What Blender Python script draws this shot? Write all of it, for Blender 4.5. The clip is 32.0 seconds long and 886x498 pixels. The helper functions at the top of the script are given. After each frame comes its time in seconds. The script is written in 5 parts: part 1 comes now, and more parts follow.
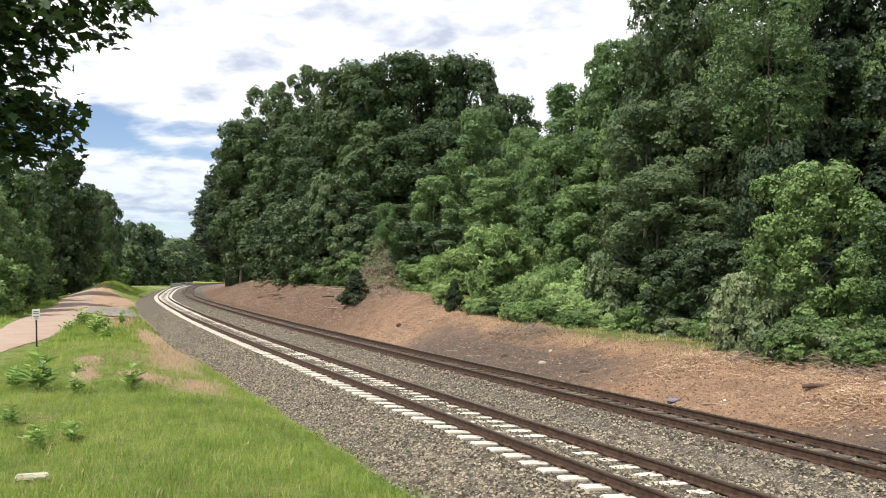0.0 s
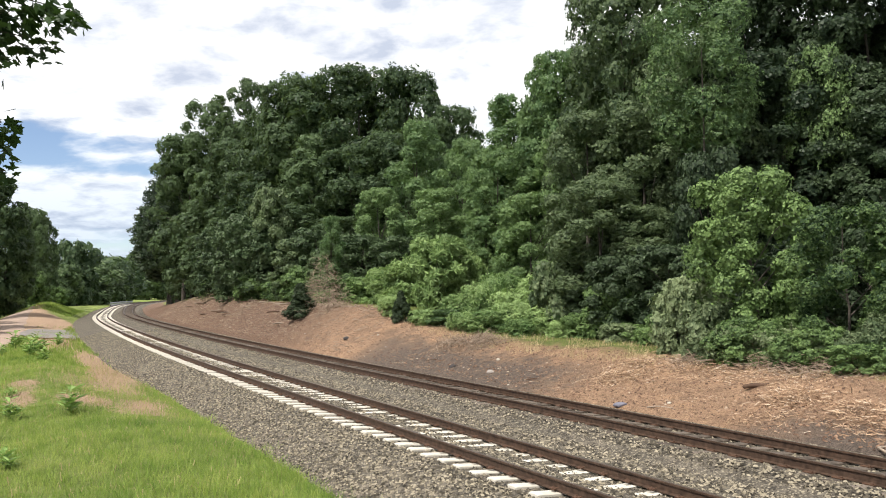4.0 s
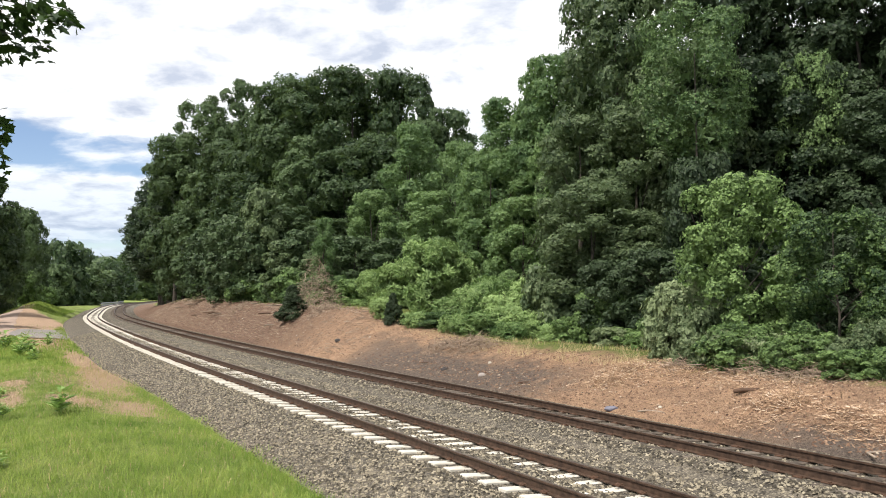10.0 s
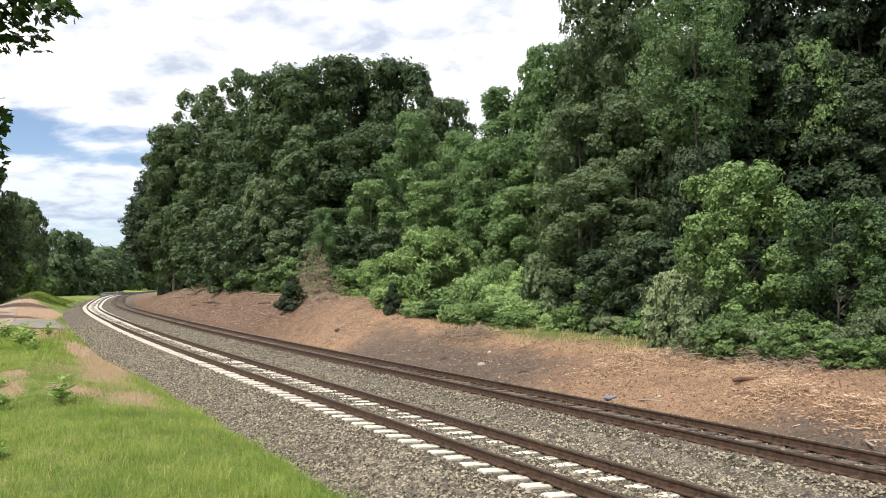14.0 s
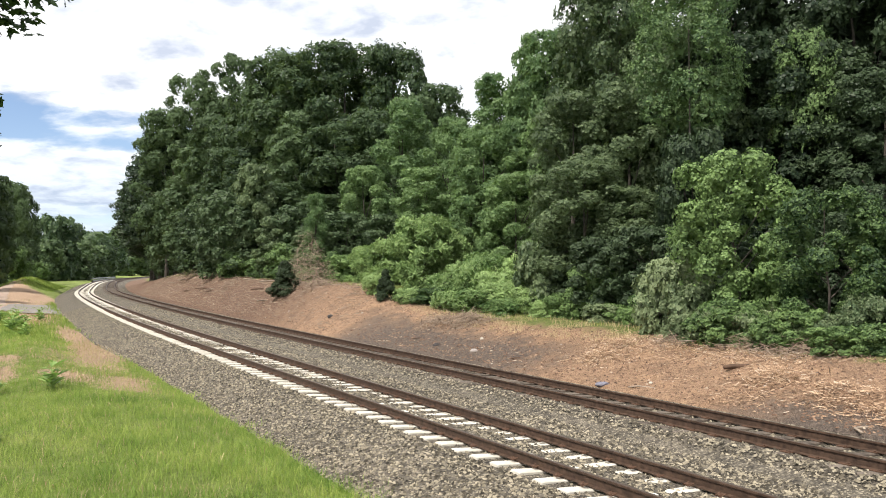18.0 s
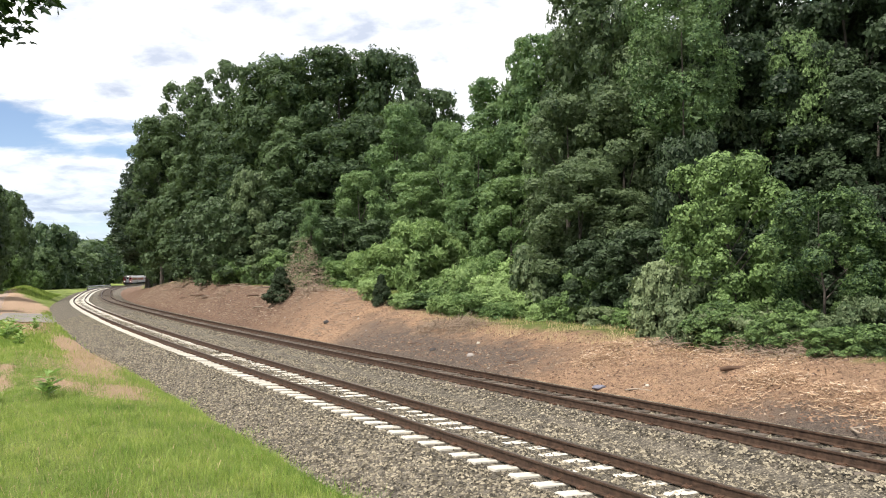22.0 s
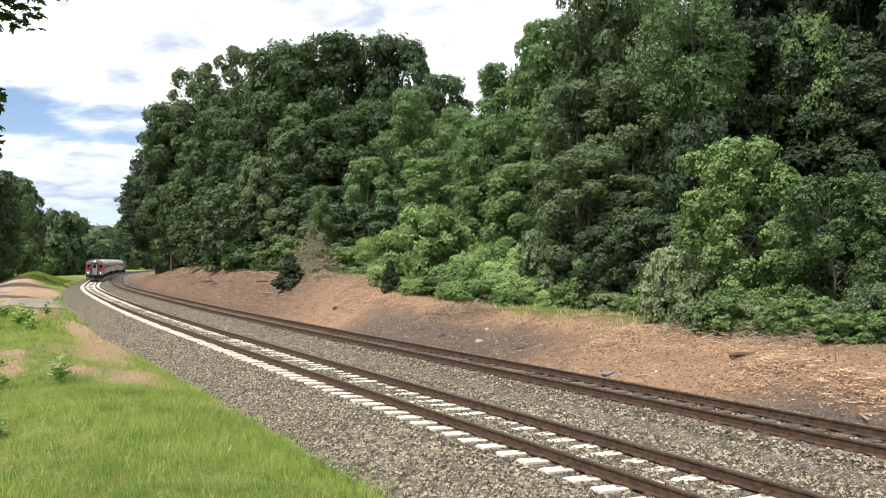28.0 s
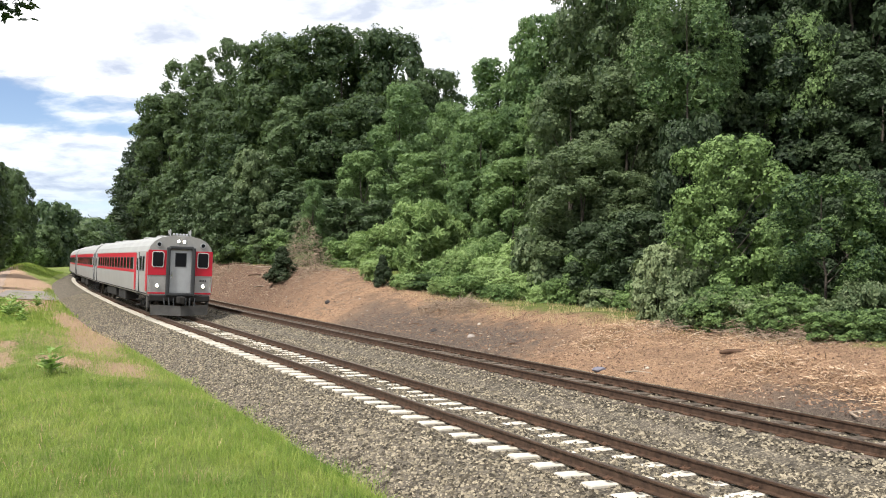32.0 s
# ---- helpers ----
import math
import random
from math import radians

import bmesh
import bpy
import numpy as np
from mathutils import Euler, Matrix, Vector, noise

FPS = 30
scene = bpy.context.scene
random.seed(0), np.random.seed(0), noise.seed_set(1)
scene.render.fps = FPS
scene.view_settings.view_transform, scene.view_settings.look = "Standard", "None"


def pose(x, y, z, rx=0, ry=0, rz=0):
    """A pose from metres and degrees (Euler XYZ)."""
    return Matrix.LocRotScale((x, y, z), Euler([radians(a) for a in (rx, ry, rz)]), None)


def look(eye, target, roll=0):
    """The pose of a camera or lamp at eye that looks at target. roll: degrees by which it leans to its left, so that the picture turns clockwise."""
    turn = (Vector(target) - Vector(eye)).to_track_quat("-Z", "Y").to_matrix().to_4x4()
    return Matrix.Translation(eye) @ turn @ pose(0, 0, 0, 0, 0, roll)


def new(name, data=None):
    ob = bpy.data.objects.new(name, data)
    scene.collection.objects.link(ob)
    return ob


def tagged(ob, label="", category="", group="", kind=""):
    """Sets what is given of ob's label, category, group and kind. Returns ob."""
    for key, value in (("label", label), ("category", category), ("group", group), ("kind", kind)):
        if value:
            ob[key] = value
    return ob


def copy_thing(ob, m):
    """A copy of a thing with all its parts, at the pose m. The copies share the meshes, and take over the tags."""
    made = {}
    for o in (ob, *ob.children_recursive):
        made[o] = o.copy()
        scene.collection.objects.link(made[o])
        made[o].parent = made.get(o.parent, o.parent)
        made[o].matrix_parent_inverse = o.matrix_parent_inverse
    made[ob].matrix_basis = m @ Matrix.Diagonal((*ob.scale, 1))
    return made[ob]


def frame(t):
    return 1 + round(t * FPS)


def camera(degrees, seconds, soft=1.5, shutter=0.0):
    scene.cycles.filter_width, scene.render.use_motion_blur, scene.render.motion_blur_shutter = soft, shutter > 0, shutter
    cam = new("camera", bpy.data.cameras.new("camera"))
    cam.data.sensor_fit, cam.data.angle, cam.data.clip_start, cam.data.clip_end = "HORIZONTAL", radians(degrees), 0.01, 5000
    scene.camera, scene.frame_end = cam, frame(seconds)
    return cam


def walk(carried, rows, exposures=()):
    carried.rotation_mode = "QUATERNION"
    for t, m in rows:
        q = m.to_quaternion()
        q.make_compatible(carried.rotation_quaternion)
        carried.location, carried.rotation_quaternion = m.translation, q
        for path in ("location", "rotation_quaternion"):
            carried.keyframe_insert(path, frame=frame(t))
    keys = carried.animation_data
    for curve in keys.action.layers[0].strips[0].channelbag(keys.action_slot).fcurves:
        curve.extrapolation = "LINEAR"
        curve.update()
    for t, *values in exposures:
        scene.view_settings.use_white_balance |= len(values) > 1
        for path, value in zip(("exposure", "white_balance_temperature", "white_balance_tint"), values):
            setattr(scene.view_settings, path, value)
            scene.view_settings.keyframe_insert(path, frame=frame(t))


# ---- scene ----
# ---- camera ----
cam = camera(57.13, 32.0, soft=1.0)
EYE = (0.0, 0.0, 3.15)
TURNS = [
    (0, 91.80, -0.16, -0.00), (0.5, 92.03, -0.05, -0.59), (1, 92.01, 0.09, -0.74), (1.5, 92.04, 0.16, -0.72), (2, 92.15, 0.40, -0.81),
    (2.5, 92.30, 0.65, -1.31), (3, 92.52, 0.72, -2.17), (3.5, 92.59, 1.07, -3.26), (5.5, 92.29, 1.50, -4.17), (6, 92.22, 1.66, -4.15),
    (6.5, 92.21, 1.75, -4.09), (7, 92.27, 1.85, -4.08), (7.5, 92.36, 1.97, -4.16), (8, 92.43, 1.43, -4.37), (8.5, 92.44, 0.47, -4.32),
    (9, 92.75, 0.57, -4.37), (9.5, 92.84, 0.82, -4.42), (10, 92.73, 0.89, -4.32), (10.5, 92.72, 1.10, -4.21), (11, 92.74, 1.18, -4.20),
    (11.5, 92.71, 1.24, -4.22), (12, 92.65, 1.26, -4.26), (12.5, 92.51, 1.24, -4.37), (13, 92.35, 1.26, -4.40), (13.5, 92.17, 1.28, -4.33),
    (14, 92.00, 0.96, -4.35), (14.5, 91.68, 0.41, -4.25), (16.5, 91.39, 0.64, -4.73), (17, 91.22, 0.68, -4.73), (17.5, 91.10, 0.75, -4.76),
    (18, 91.05, 0.74, -4.85), (18.5, 91.07, 0.82, -4.91), (19, 91.11, 0.91, -4.93), (19.5, 91.16, 1.02, -4.98), (20, 91.32, 1.08, -5.15),
    (20.5, 91.44, 1.10, -5.19), (21, 91.56, 1.18, -5.18), (21.5, 91.52, 1.19, -5.17), (22, 91.37, 1.29, -5.15), (22.5, 91.29, 1.31, -5.13),
    (23, 91.21, 1.31, -5.10), (23.5, 91.10, 1.23, -5.02), (24, 90.92, 1.18, -4.91), (24.5, 90.74, 1.19, -4.76), (25, 90.60, 1.17, -4.69),
    (25.5, 90.43, 1.15, -4.65), (27.5, 90.37, 1.17, -4.59), (28, 90.41, 1.28, -4.53), (28.5, 90.25, 1.31, -4.56), (29, 90.05, 1.13, -4.64),
    (29.5, 89.91, 1.03, -4.68), (30, 90.00, 1.00, -4.75), (30.5, 90.06, 1.07, -4.78), (31, 90.07, 1.08, -4.77), (31.5, 90.07, 1.00, -4.77),
    (32, 90.04, 0.79, -5.04),
]
walk(cam, [(t, pose(*EYE, rx, ry, rz)) for t, rx, ry, rz in TURNS],
     exposures=[(0.0, 0.22), (15.0, 0.25), (17.0, 0.33), (32.0, 0.35)])

# ---- sky, sun ----
SUN_AZ, SUN_EL = radians(226), radians(57)     # azimuth clockwise from +y
world = bpy.data.worlds.new("sky")
scene.world = world
world.use_nodes = True
wn, wl = world.node_tree.nodes, world.node_tree.links
wn.clear()


def wnode(kind, **values):
    n = wn.new(kind)
    for k, v in values.items():
        if k in n.inputs:
            n.inputs[k].default_value = v
    return n


def wmath(op, a, b=None):
    n = wn.new("ShaderNodeMath")
    n.operation = op
    for i, v in enumerate((a, b)):
        if v is None:
            continue
        if isinstance(v, (int, float)):
            n.inputs[i].default_value = v
        else:
            wl.new(v, n.inputs[i])
    return n.outputs[0]


sky_tex = wn.new("ShaderNodeTexSky")
sky_tex.sky_type, sky_tex.sun_disc = "NISHITA", False
sky_tex.sun_elevation, sky_tex.sun_rotation = SUN_EL, SUN_AZ
sky_tex.air_density, sky_tex.dust_density, sky_tex.ozone_density = 0.85, 0.3, 1.3
coord = wn.new("ShaderNodeTexCoord")
sep = wn.new("ShaderNodeSeparateXYZ")
wl.new(coord.outputs["Generated"], sep.inputs[0])
up = wmath("MAXIMUM", sep.outputs["Z"], 0.0)
lift = wmath("ADD", up, 0.20)
cloud_xy = wn.new("ShaderNodeCombineXYZ")
wl.new(wmath("DIVIDE", sep.outputs["X"], lift), cloud_xy.inputs[0])
wl.new(wmath("MULTIPLY", wmath("DIVIDE", sep.outputs["Y"], lift), 1.0), cloud_xy.inputs[1])
shift = wn.new("ShaderNodeVectorMath")
shift.operation = "ADD"
shift.inputs[1].default_value = (3.7, 1.9, 0.0)
wl.new(cloud_xy.outputs[0], shift.inputs[0])
big = wnode("ShaderNodeTexNoise", Scale=1.25, Detail=9.0, Roughness=0.58, Distortion=0.3)
fine = wnode("ShaderNodeTexNoise", Scale=5.5, Detail=7.0, Roughness=0.55, Distortion=0.2)
wl.new(shift.outputs[0], big.inputs["Vector"])
wl.new(shift.outputs[0], fine.inputs["Vector"])
cover = wmath("ADD", wmath("MULTIPLY", big.outputs["Fac"], 0.72), wmath("MULTIPLY", fine.outputs["Fac"], 0.28))
layers = wn.new("ShaderNodeValToRGB")               # thin blue strata low down, closed cloud higher up
for el, (pos, v) in zip([*layers.color_ramp.elements] + [layers.color_ramp.elements.new(0.5) for i in range(7)],
                        [(0.0, 0.48), (0.035, 0.34), (0.058, 0.34), (0.08, 0.60), (0.125, 0.58), (0.15, 0.31), (0.175, 0.33), (0.205, 0.66), (0.3, 0.78)]):
    el.position, el.color = pos, (v, v, v, 1)
strata = wnode("ShaderNodeTexNoise", Scale=1.6, Detail=4.0, Roughness=0.5)
strata_at = wn.new("ShaderNodeMapping")
strata_at.inputs["Scale"].default_value = (1.0, 1.0, 5.0)
wl.new(coord.outputs["Generated"], strata_at.inputs[0])
wl.new(strata_at.outputs[0], strata.inputs["Vector"])
wl.new(wmath("ADD", up, wmath("MULTIPLY", wmath("SUBTRACT", strata.outputs["Fac"], 0.5), 0.06)), layers.inputs[0])
cover = wmath("ADD", cover, wmath("MULTIPLY", wmath("SUBTRACT", layers.outputs[0], 0.5), 0.5))
mask = wn.new("ShaderNodeMapRange")
mask.interpolation_type = "SMOOTHSTEP"
mask.inputs["From Min"].default_value, mask.inputs["From Max"].default_value = 0.36, 0.50
wl.new(cover, mask.inputs["Value"])
tone = wn.new("ShaderNodeValToRGB")                # thin grey-blue undersides to white tops
tone.color_ramp.elements[0].position, tone.color_ramp.elements[0].color = 0.38, (0.50, 0.55, 0.66, 1)
tone.color_ramp.elements[1].position, tone.color_ramp.elements[1].color = 0.53, (1.0, 1.0, 1.0, 1)
wl.new(wmath("ADD", wmath("MULTIPLY", fine.outputs["Fac"], 0.6), wmath("MULTIPLY", big.outputs["Fac"], 0.4)), tone.inputs[0])
sky_bg, cloud_bg = wnode("ShaderNodeBackground", Strength=0.125), wnode("ShaderNodeBackground", Strength=1.1)
tint = wn.new("ShaderNodeMix")
tint.data_type, tint.blend_type = "RGBA", "MULTIPLY"
tint.inputs[0].default_value, tint.inputs[7].default_value = 1.0, (1.0, 0.97, 1.0, 1.0)
wl.new(sky_tex.outputs[0], tint.inputs[6])
wl.new(tint.outputs[2], sky_bg.inputs["Color"])
air = wn.new("ShaderNodeValToRGB")
air.color_ramp.elements[0].position, air.color_ramp.elements[0].color = 0.05, (0.62, 0.70, 0.80, 1)
air.color_ramp.elements[1].position, air.color_ramp.elements[1].color = 0.24, (1.0, 1.0, 1.0, 1)
wl.new(up, air.inputs[0])
dim = wn.new("ShaderNodeMix")
dim.data_type, dim.blend_type, dim.inputs[0].default_value = "RGBA", "MULTIPLY", 1.0
wl.new(tone.outputs[0], dim.inputs[6])
wl.new(air.outputs[0], dim.inputs[7])
wl.new(dim.outputs[2], cloud_bg.inputs["Color"])
sky_mix, sky_out = wn.new("ShaderNodeMixShader"), wn.new("ShaderNodeOutputWorld")
wl.new(mask.outputs[0], sky_mix.inputs[0])
wl.new(sky_bg.outputs[0], sky_mix.inputs[1])
wl.new(cloud_bg.outputs[0], sky_mix.inputs[2])
wl.new(sky_mix.outputs[0], sky_out.inputs["Surface"])

sun = new("sun", bpy.data.lights.new("sun", "SUN"))
sun.data.energy, sun.data.angle, sun.data.color = 4.9, radians(4.0), (1.0, 0.955, 0.88)
sun.matrix_world = look((math.sin(SUN_AZ) * 50, math.cos(SUN_AZ) * 50, math.tan(SUN_EL) * 50), (0, 0, 0))


# ---- materials ----
class Mat:
    """A node material with a few shorthands."""

    def __init__(self, name, rough=0.8, metal=0.0, spec=0.3):
        self.m = bpy.data.materials.new(name)
        self.m.use_nodes = True
        self.n, self.l = self.m.node_tree.nodes, self.m.node_tree.links
        self.b = self.n["Principled BSDF"]
        self.out = self.n["Material Output"]
        self.b.inputs["Roughness"].default_value = rough
        self.b.inputs["Metallic"].default_value = metal
        self.b.inputs["Specular IOR Level"].default_value = spec
        self.tc = self.n.new("ShaderNodeTexCoord")

    def put(self, value, socket):
        if isinstance(value, (int, float)):
            socket.default_value = value
        elif isinstance(value, tuple):
            socket.default_value = (*value, 1.0) if len(value) == 3 and socket.type == "RGBA" else value
        else:
            self.l.new(value, socket)

    def noise(self, scale, detail=4.0, rough=0.55, vec=None, distort=0.0):
        t = self.n.new("ShaderNodeTexNoise")
        t.inputs["Scale"].default_value, t.inputs["Detail"].default_value = scale, detail
        t.inputs["Roughness"].default_value, t.inputs["Distortion"].default_value = rough, distort
        self.l.new(vec or self.tc.outputs["Object"], t.inputs["Vector"])
        return t.outputs["Fac"]

    def voronoi(self, scale, vec=None, feature="F1", out="Distance"):
        t = self.n.new("ShaderNodeTexVoronoi")
        t.feature = feature
        t.inputs["Scale"].default_value = scale
        self.l.new(vec or self.tc.outputs["Object"], t.inputs["Vector"])
        return t.outputs[out]

    def math(self, op, a, b=0.0):
        t = self.n.new("ShaderNodeMath")
        t.operation = op
        self.put(a, t.inputs[0]), self.put(b, t.inputs[1])
        return t.outputs[0]

    def ramp(self, fac, *stops):
        t = self.n.new("ShaderNodeValToRGB")
        e = t.color_ramp.elements
        while len(e) < len(stops):
            e.new(0.5)
        for el, (pos, col) in zip(e, stops):
            el.position, el.color = pos, (*col, 1.0) if len(col) == 3 else col
        self.put(fac, t.inputs[0])
        return t.outputs[0]

    def step(self, value, lo, hi):
        t = self.n.new("ShaderNodeMapRange")
        t.interpolation_type = "SMOOTHSTEP"
        t.inputs["From Min"].default_value, t.inputs["From Max"].default_value = lo, hi
        self.put(value, t.inputs["Value"])
        return t.outputs[0]

    def mix(self, fac, a, b, blend="MIX"):
        t = self.n.new("ShaderNodeMix")
        t.data_type, t.blend_type = "RGBA", blend
        self.put(fac, t.inputs[0]), self.put(a, t.inputs[6]), self.put(b, t.inputs[7])
        return t.outputs[2]

    def island(self):
        return self.n.new("ShaderNodeNewGeometry").outputs["Random Per Island"]

    def each(self):
        return self.n.new("ShaderNodeObjectInfo").outputs["Random"]

    def color(self, value):
        self.put(value, self.b.inputs["Base Color"])
        return self

    def bump(self, height, strength=0.5, distance=0.02):
        t = self.n.new("ShaderNodeBump")
        t.inputs["Strength"].default_value, t.inputs["Distance"].default_value = strength, distance
        self.put(height, t.inputs["Height"])
        self.l.new(t.outputs[0], self.b.inputs["Normal"])
        return self


def plain(name, col, rough=0.6, metal=0.0, vary=0.18, scale=3.0, bump=0.0, spec=0.3):
    """Paint, metal or plastic with dirt at two scales."""
    m = Mat(name, rough, metal, spec)
    big, small = m.noise(scale, 3.0), m.noise(scale * 14, 4.0)
    f = m.math("ADD", m.math("MULTIPLY", big, 0.6), m.math("MULTIPLY", small, 0.4))
    dark, light = tuple(c * (1 - vary) for c in col), tuple(min(1.0, c * (1 + vary)) for c in col)
    m.color(m.ramp(f, (0.32, dark), (0.68, light)))
    if bump:
        m.bump(small, bump, 0.01)
    return m.m


def leaf_mat(name, dark, light, glow, trans=0.28, rough=0.52):
    """Leaves: each one of its own tint, clumps of their own tint, some light through the blade."""
    m = Mat(name, rough, 0.0, 0.2)
    r = m.math("ADD", m.math("MULTIPLY", m.island(), 0.28), m.math("ADD", m.math("MULTIPLY", m.noise(0.55, 2.0), 0.42), m.math("MULTIPLY", m.noise(2.4, 2.0), 0.3)))
    r = m.math("ADD", r, m.math("MULTIPLY", m.math("SUBTRACT", m.each(), 0.5), 0.26))
    col = m.ramp(r, (0.28, dark), (0.74, light))
    m.color(col)
    tr = m.n.new("ShaderNodeBsdfTranslucent")
    m.put(m.mix(0.55, col, glow), tr.inputs["Color"])
    mx = m.n.new("ShaderNodeMixShader")
    mx.inputs[0].default_value = trans
    m.l.new(m.b.outputs[0], mx.inputs[1]), m.l.new(tr.outputs[0], mx.inputs[2])
    m.l.new(mx.outputs[0], m.out.inputs["Surface"])
    return m.m


LEAF_OAK = leaf_mat("oak_leaves", (0.02, 0.04, 0.019), (0.115, 0.168, 0.076), (0.17, 0.25, 0.06), 0.3)
LEAF_ASH = leaf_mat("ash_leaves", (0.045, 0.09, 0.038), (0.22, 0.315, 0.13), (0.25, 0.4, 0.09), 0.3)
# darker leaf copy: shade under the big crowns is put into the colour
LEAF_SHADED = leaf_mat("deep_green_leaves", (0.013, 0.026, 0.013), (0.066, 0.096, 0.045), (0.08, 0.155, 0.045), 0.14)
LEAF_DARK = leaf_mat("understory_leaves", (0.024, 0.046, 0.021), (0.10, 0.142, 0.062), (0.11, 0.19, 0.06), 0.16)
LEAF_BRIGHT = leaf_mat("bright_leaves", (0.06, 0.115, 0.036), (0.335, 0.45, 0.175), (0.25, 0.42, 0.09), 0.2)
LEAF_GREY = leaf_mat("grey_leaves", (0.05, 0.08, 0.036), (0.24, 0.29, 0.15), (0.17, 0.26, 0.08), 0.2)
LEAF_VINE = leaf_mat("vine_leaves", (0.019, 0.042, 0.017), (0.205, 0.305, 0.102), (0.16, 0.3, 0.06), 0.18)
# lighter green: the sun on the tall ash tops is part of the colour
LEAF_LIMB = leaf_mat("sunlit_top_leaves", (0.034, 0.07, 0.028), (0.22, 0.32, 0.12), (0.13, 0.24, 0.05), 0.18)
# lighter copy of the oak leaves, with sunlight painted into the colour
LEAF_OAK_LIT = leaf_mat("pale_oak_leaves", (0.032, 0.056, 0.027), (0.19, 0.245, 0.12), (0.17, 0.26, 0.07), 0.28)
LEAF_CONIFER = leaf_mat("conifer_needles", (0.018, 0.032, 0.014), (0.045, 0.065, 0.03), (0.05, 0.08, 0.02), 0.12)
LEAF_FAR = leaf_mat("far_leaves", (0.03, 0.055, 0.028), (0.125, 0.175, 0.075), (0.10, 0.2, 0.04), 0.18)
LEAF_MAPLE = leaf_mat("maple_leaves", (0.018, 0.036, 0.013), (0.07, 0.12, 0.036), (0.07, 0.14, 0.02), 0.22)
gr = Mat("lawn_blades", 0.55, 0.0, 0.2)
lawn = gr.math("ADD", gr.math("MULTIPLY", gr.island(), 0.15), gr.math("ADD", gr.math("MULTIPLY", gr.noise(0.4, 5.0, 0.65), 0.56), gr.math("MULTIPLY", gr.noise(2.2, 3.0), 0.26)))
lawn = gr.ramp(lawn, (0.33, (0.07, 0.14, 0.026)), (0.46, (0.20, 0.295, 0.058)), (0.58, (0.37, 0.42, 0.11)), (0.72, (0.50, 0.45, 0.2)))
gr.color(lawn)
through_blade = gr.n.new("ShaderNodeBsdfTranslucent")
gr.put(gr.mix(0.4, lawn, (0.34, 0.46, 0.08)), through_blade.inputs["Color"])
blend = gr.n.new("ShaderNodeMixShader")
blend.inputs[0].default_value = 0.35
gr.l.new(gr.b.outputs[0], blend.inputs[1]), gr.l.new(through_blade.outputs[0], blend.inputs[2])
gr.l.new(blend.outputs[0], gr.out.inputs["Surface"])
GRASS = gr.m
STRAW = leaf_mat("dry_grass", (0.33, 0.25, 0.13), (0.58, 0.46, 0.27), (0.5, 0.4, 0.2), 0.2, 0.7)
WEED = leaf_mat("weed_leaves", (0.14, 0.24, 0.06), (0.34, 0.46, 0.15), (0.18, 0.32, 0.05))

bk = Mat("bark", 0.9)
bk.color(bk.ramp(bk.noise(3.0, 6.0, vec=None), (0.3, (0.03, 0.026, 0.021)), (0.7, (0.095, 0.08, 0.066)))).bump(bk.noise(14, 5.0), 0.7, 0.03)
BARK = bk.m
tw = Mat("dead_twigs", 0.85)
tw.color(tw.ramp(tw.island(), (0.1, (0.13, 0.09, 0.065)), (0.9, (0.34, 0.26, 0.19))))
TWIG = tw.m

# railway
sb = Mat("ballast", 0.9)
uv = sb.tc.outputs["Object"]
cell, cellcol = sb.voronoi(22.0), sb.voronoi(22.0, out="Color")
grey = sb.n.new("ShaderNodeSeparateColor")
sb.l.new(cellcol, grey.inputs[0])
sc = sb.ramp(grey.outputs[0], (0.1, (0.02, 0.017, 0.013)), (0.5, (0.13, 0.11, 0.08)), (0.9, (0.40, 0.345, 0.255)))
# cell edges darkened: shadow in the gaps between stones, painted in
sc = sb.mix(sb.math("MULTIPLY", sb.step(cell, 0.25, 0.6), 0.95), sc, (0.035, 0.03, 0.025))
sc = sb.mix(sb.math("MULTIPLY", sb.step(sb.noise(0.5, 4.0), 0.45, 0.7), 0.35), sc, (0.2, 0.165, 0.13))
sc = sb.mix(0.3, sc, sb.ramp(sb.noise(5.5, 7.0, 0.8), (0.42, (0.03, 0.025, 0.02)), (0.58, (0.36, 0.31, 0.235))))
sb.color(sc).bump(sb.math("SUBTRACT", 1.0, cell), 1.0, 0.05)
BALLAST = sb.m
st = Mat("ballast_stone", 0.88)
st.color(st.ramp(st.island(), (0.0, (0.028, 0.024, 0.018)), (0.4, (0.095, 0.08, 0.058)), (0.65, (0.23, 0.197, 0.142)), (1.0, (0.37, 0.32, 0.235))))
STONE = st.m
cn = Mat("tie_concrete", 0.85)
cn.color(cn.mix(cn.math("MULTIPLY", cn.each(), 0.35), cn.ramp(cn.noise(5.0, 6.0), (0.3, (0.42, 0.385, 0.32)), (0.6, (0.62, 0.58, 0.5))), (0.5, 0.46, 0.4))).bump(cn.noise(60, 3.0), 0.25, 0.004)
CONCRETE = cn.m
wd = Mat("tie_wood", 0.9)
wd.color(wd.mix(wd.math("MULTIPLY", wd.math("POWER", wd.each(), 2.5), 0.8), wd.ramp(wd.noise(6.0, 6.0), (0.3, (0.03, 0.023, 0.018)), (0.7, (0.12, 0.094, 0.074))), (0.19, 0.155, 0.125))).bump(wd.noise(40, 4.0), 0.5, 0.01)
WOOD = wd.m
rl = Mat("rail_steel", 0.62, 0.35)
rl.color(rl.ramp(rl.noise(9.0, 6.0), (0.3, (0.04, 0.025, 0.018)), (0.7, (0.115, 0.072, 0.05)))).bump(rl.noise(50, 3.0), 0.3, 0.004)
RAIL = rl.m
RAIL_TOP = plain("rail_head", (0.12, 0.09, 0.075), 0.45, 0.6, 0.15, 4.0)
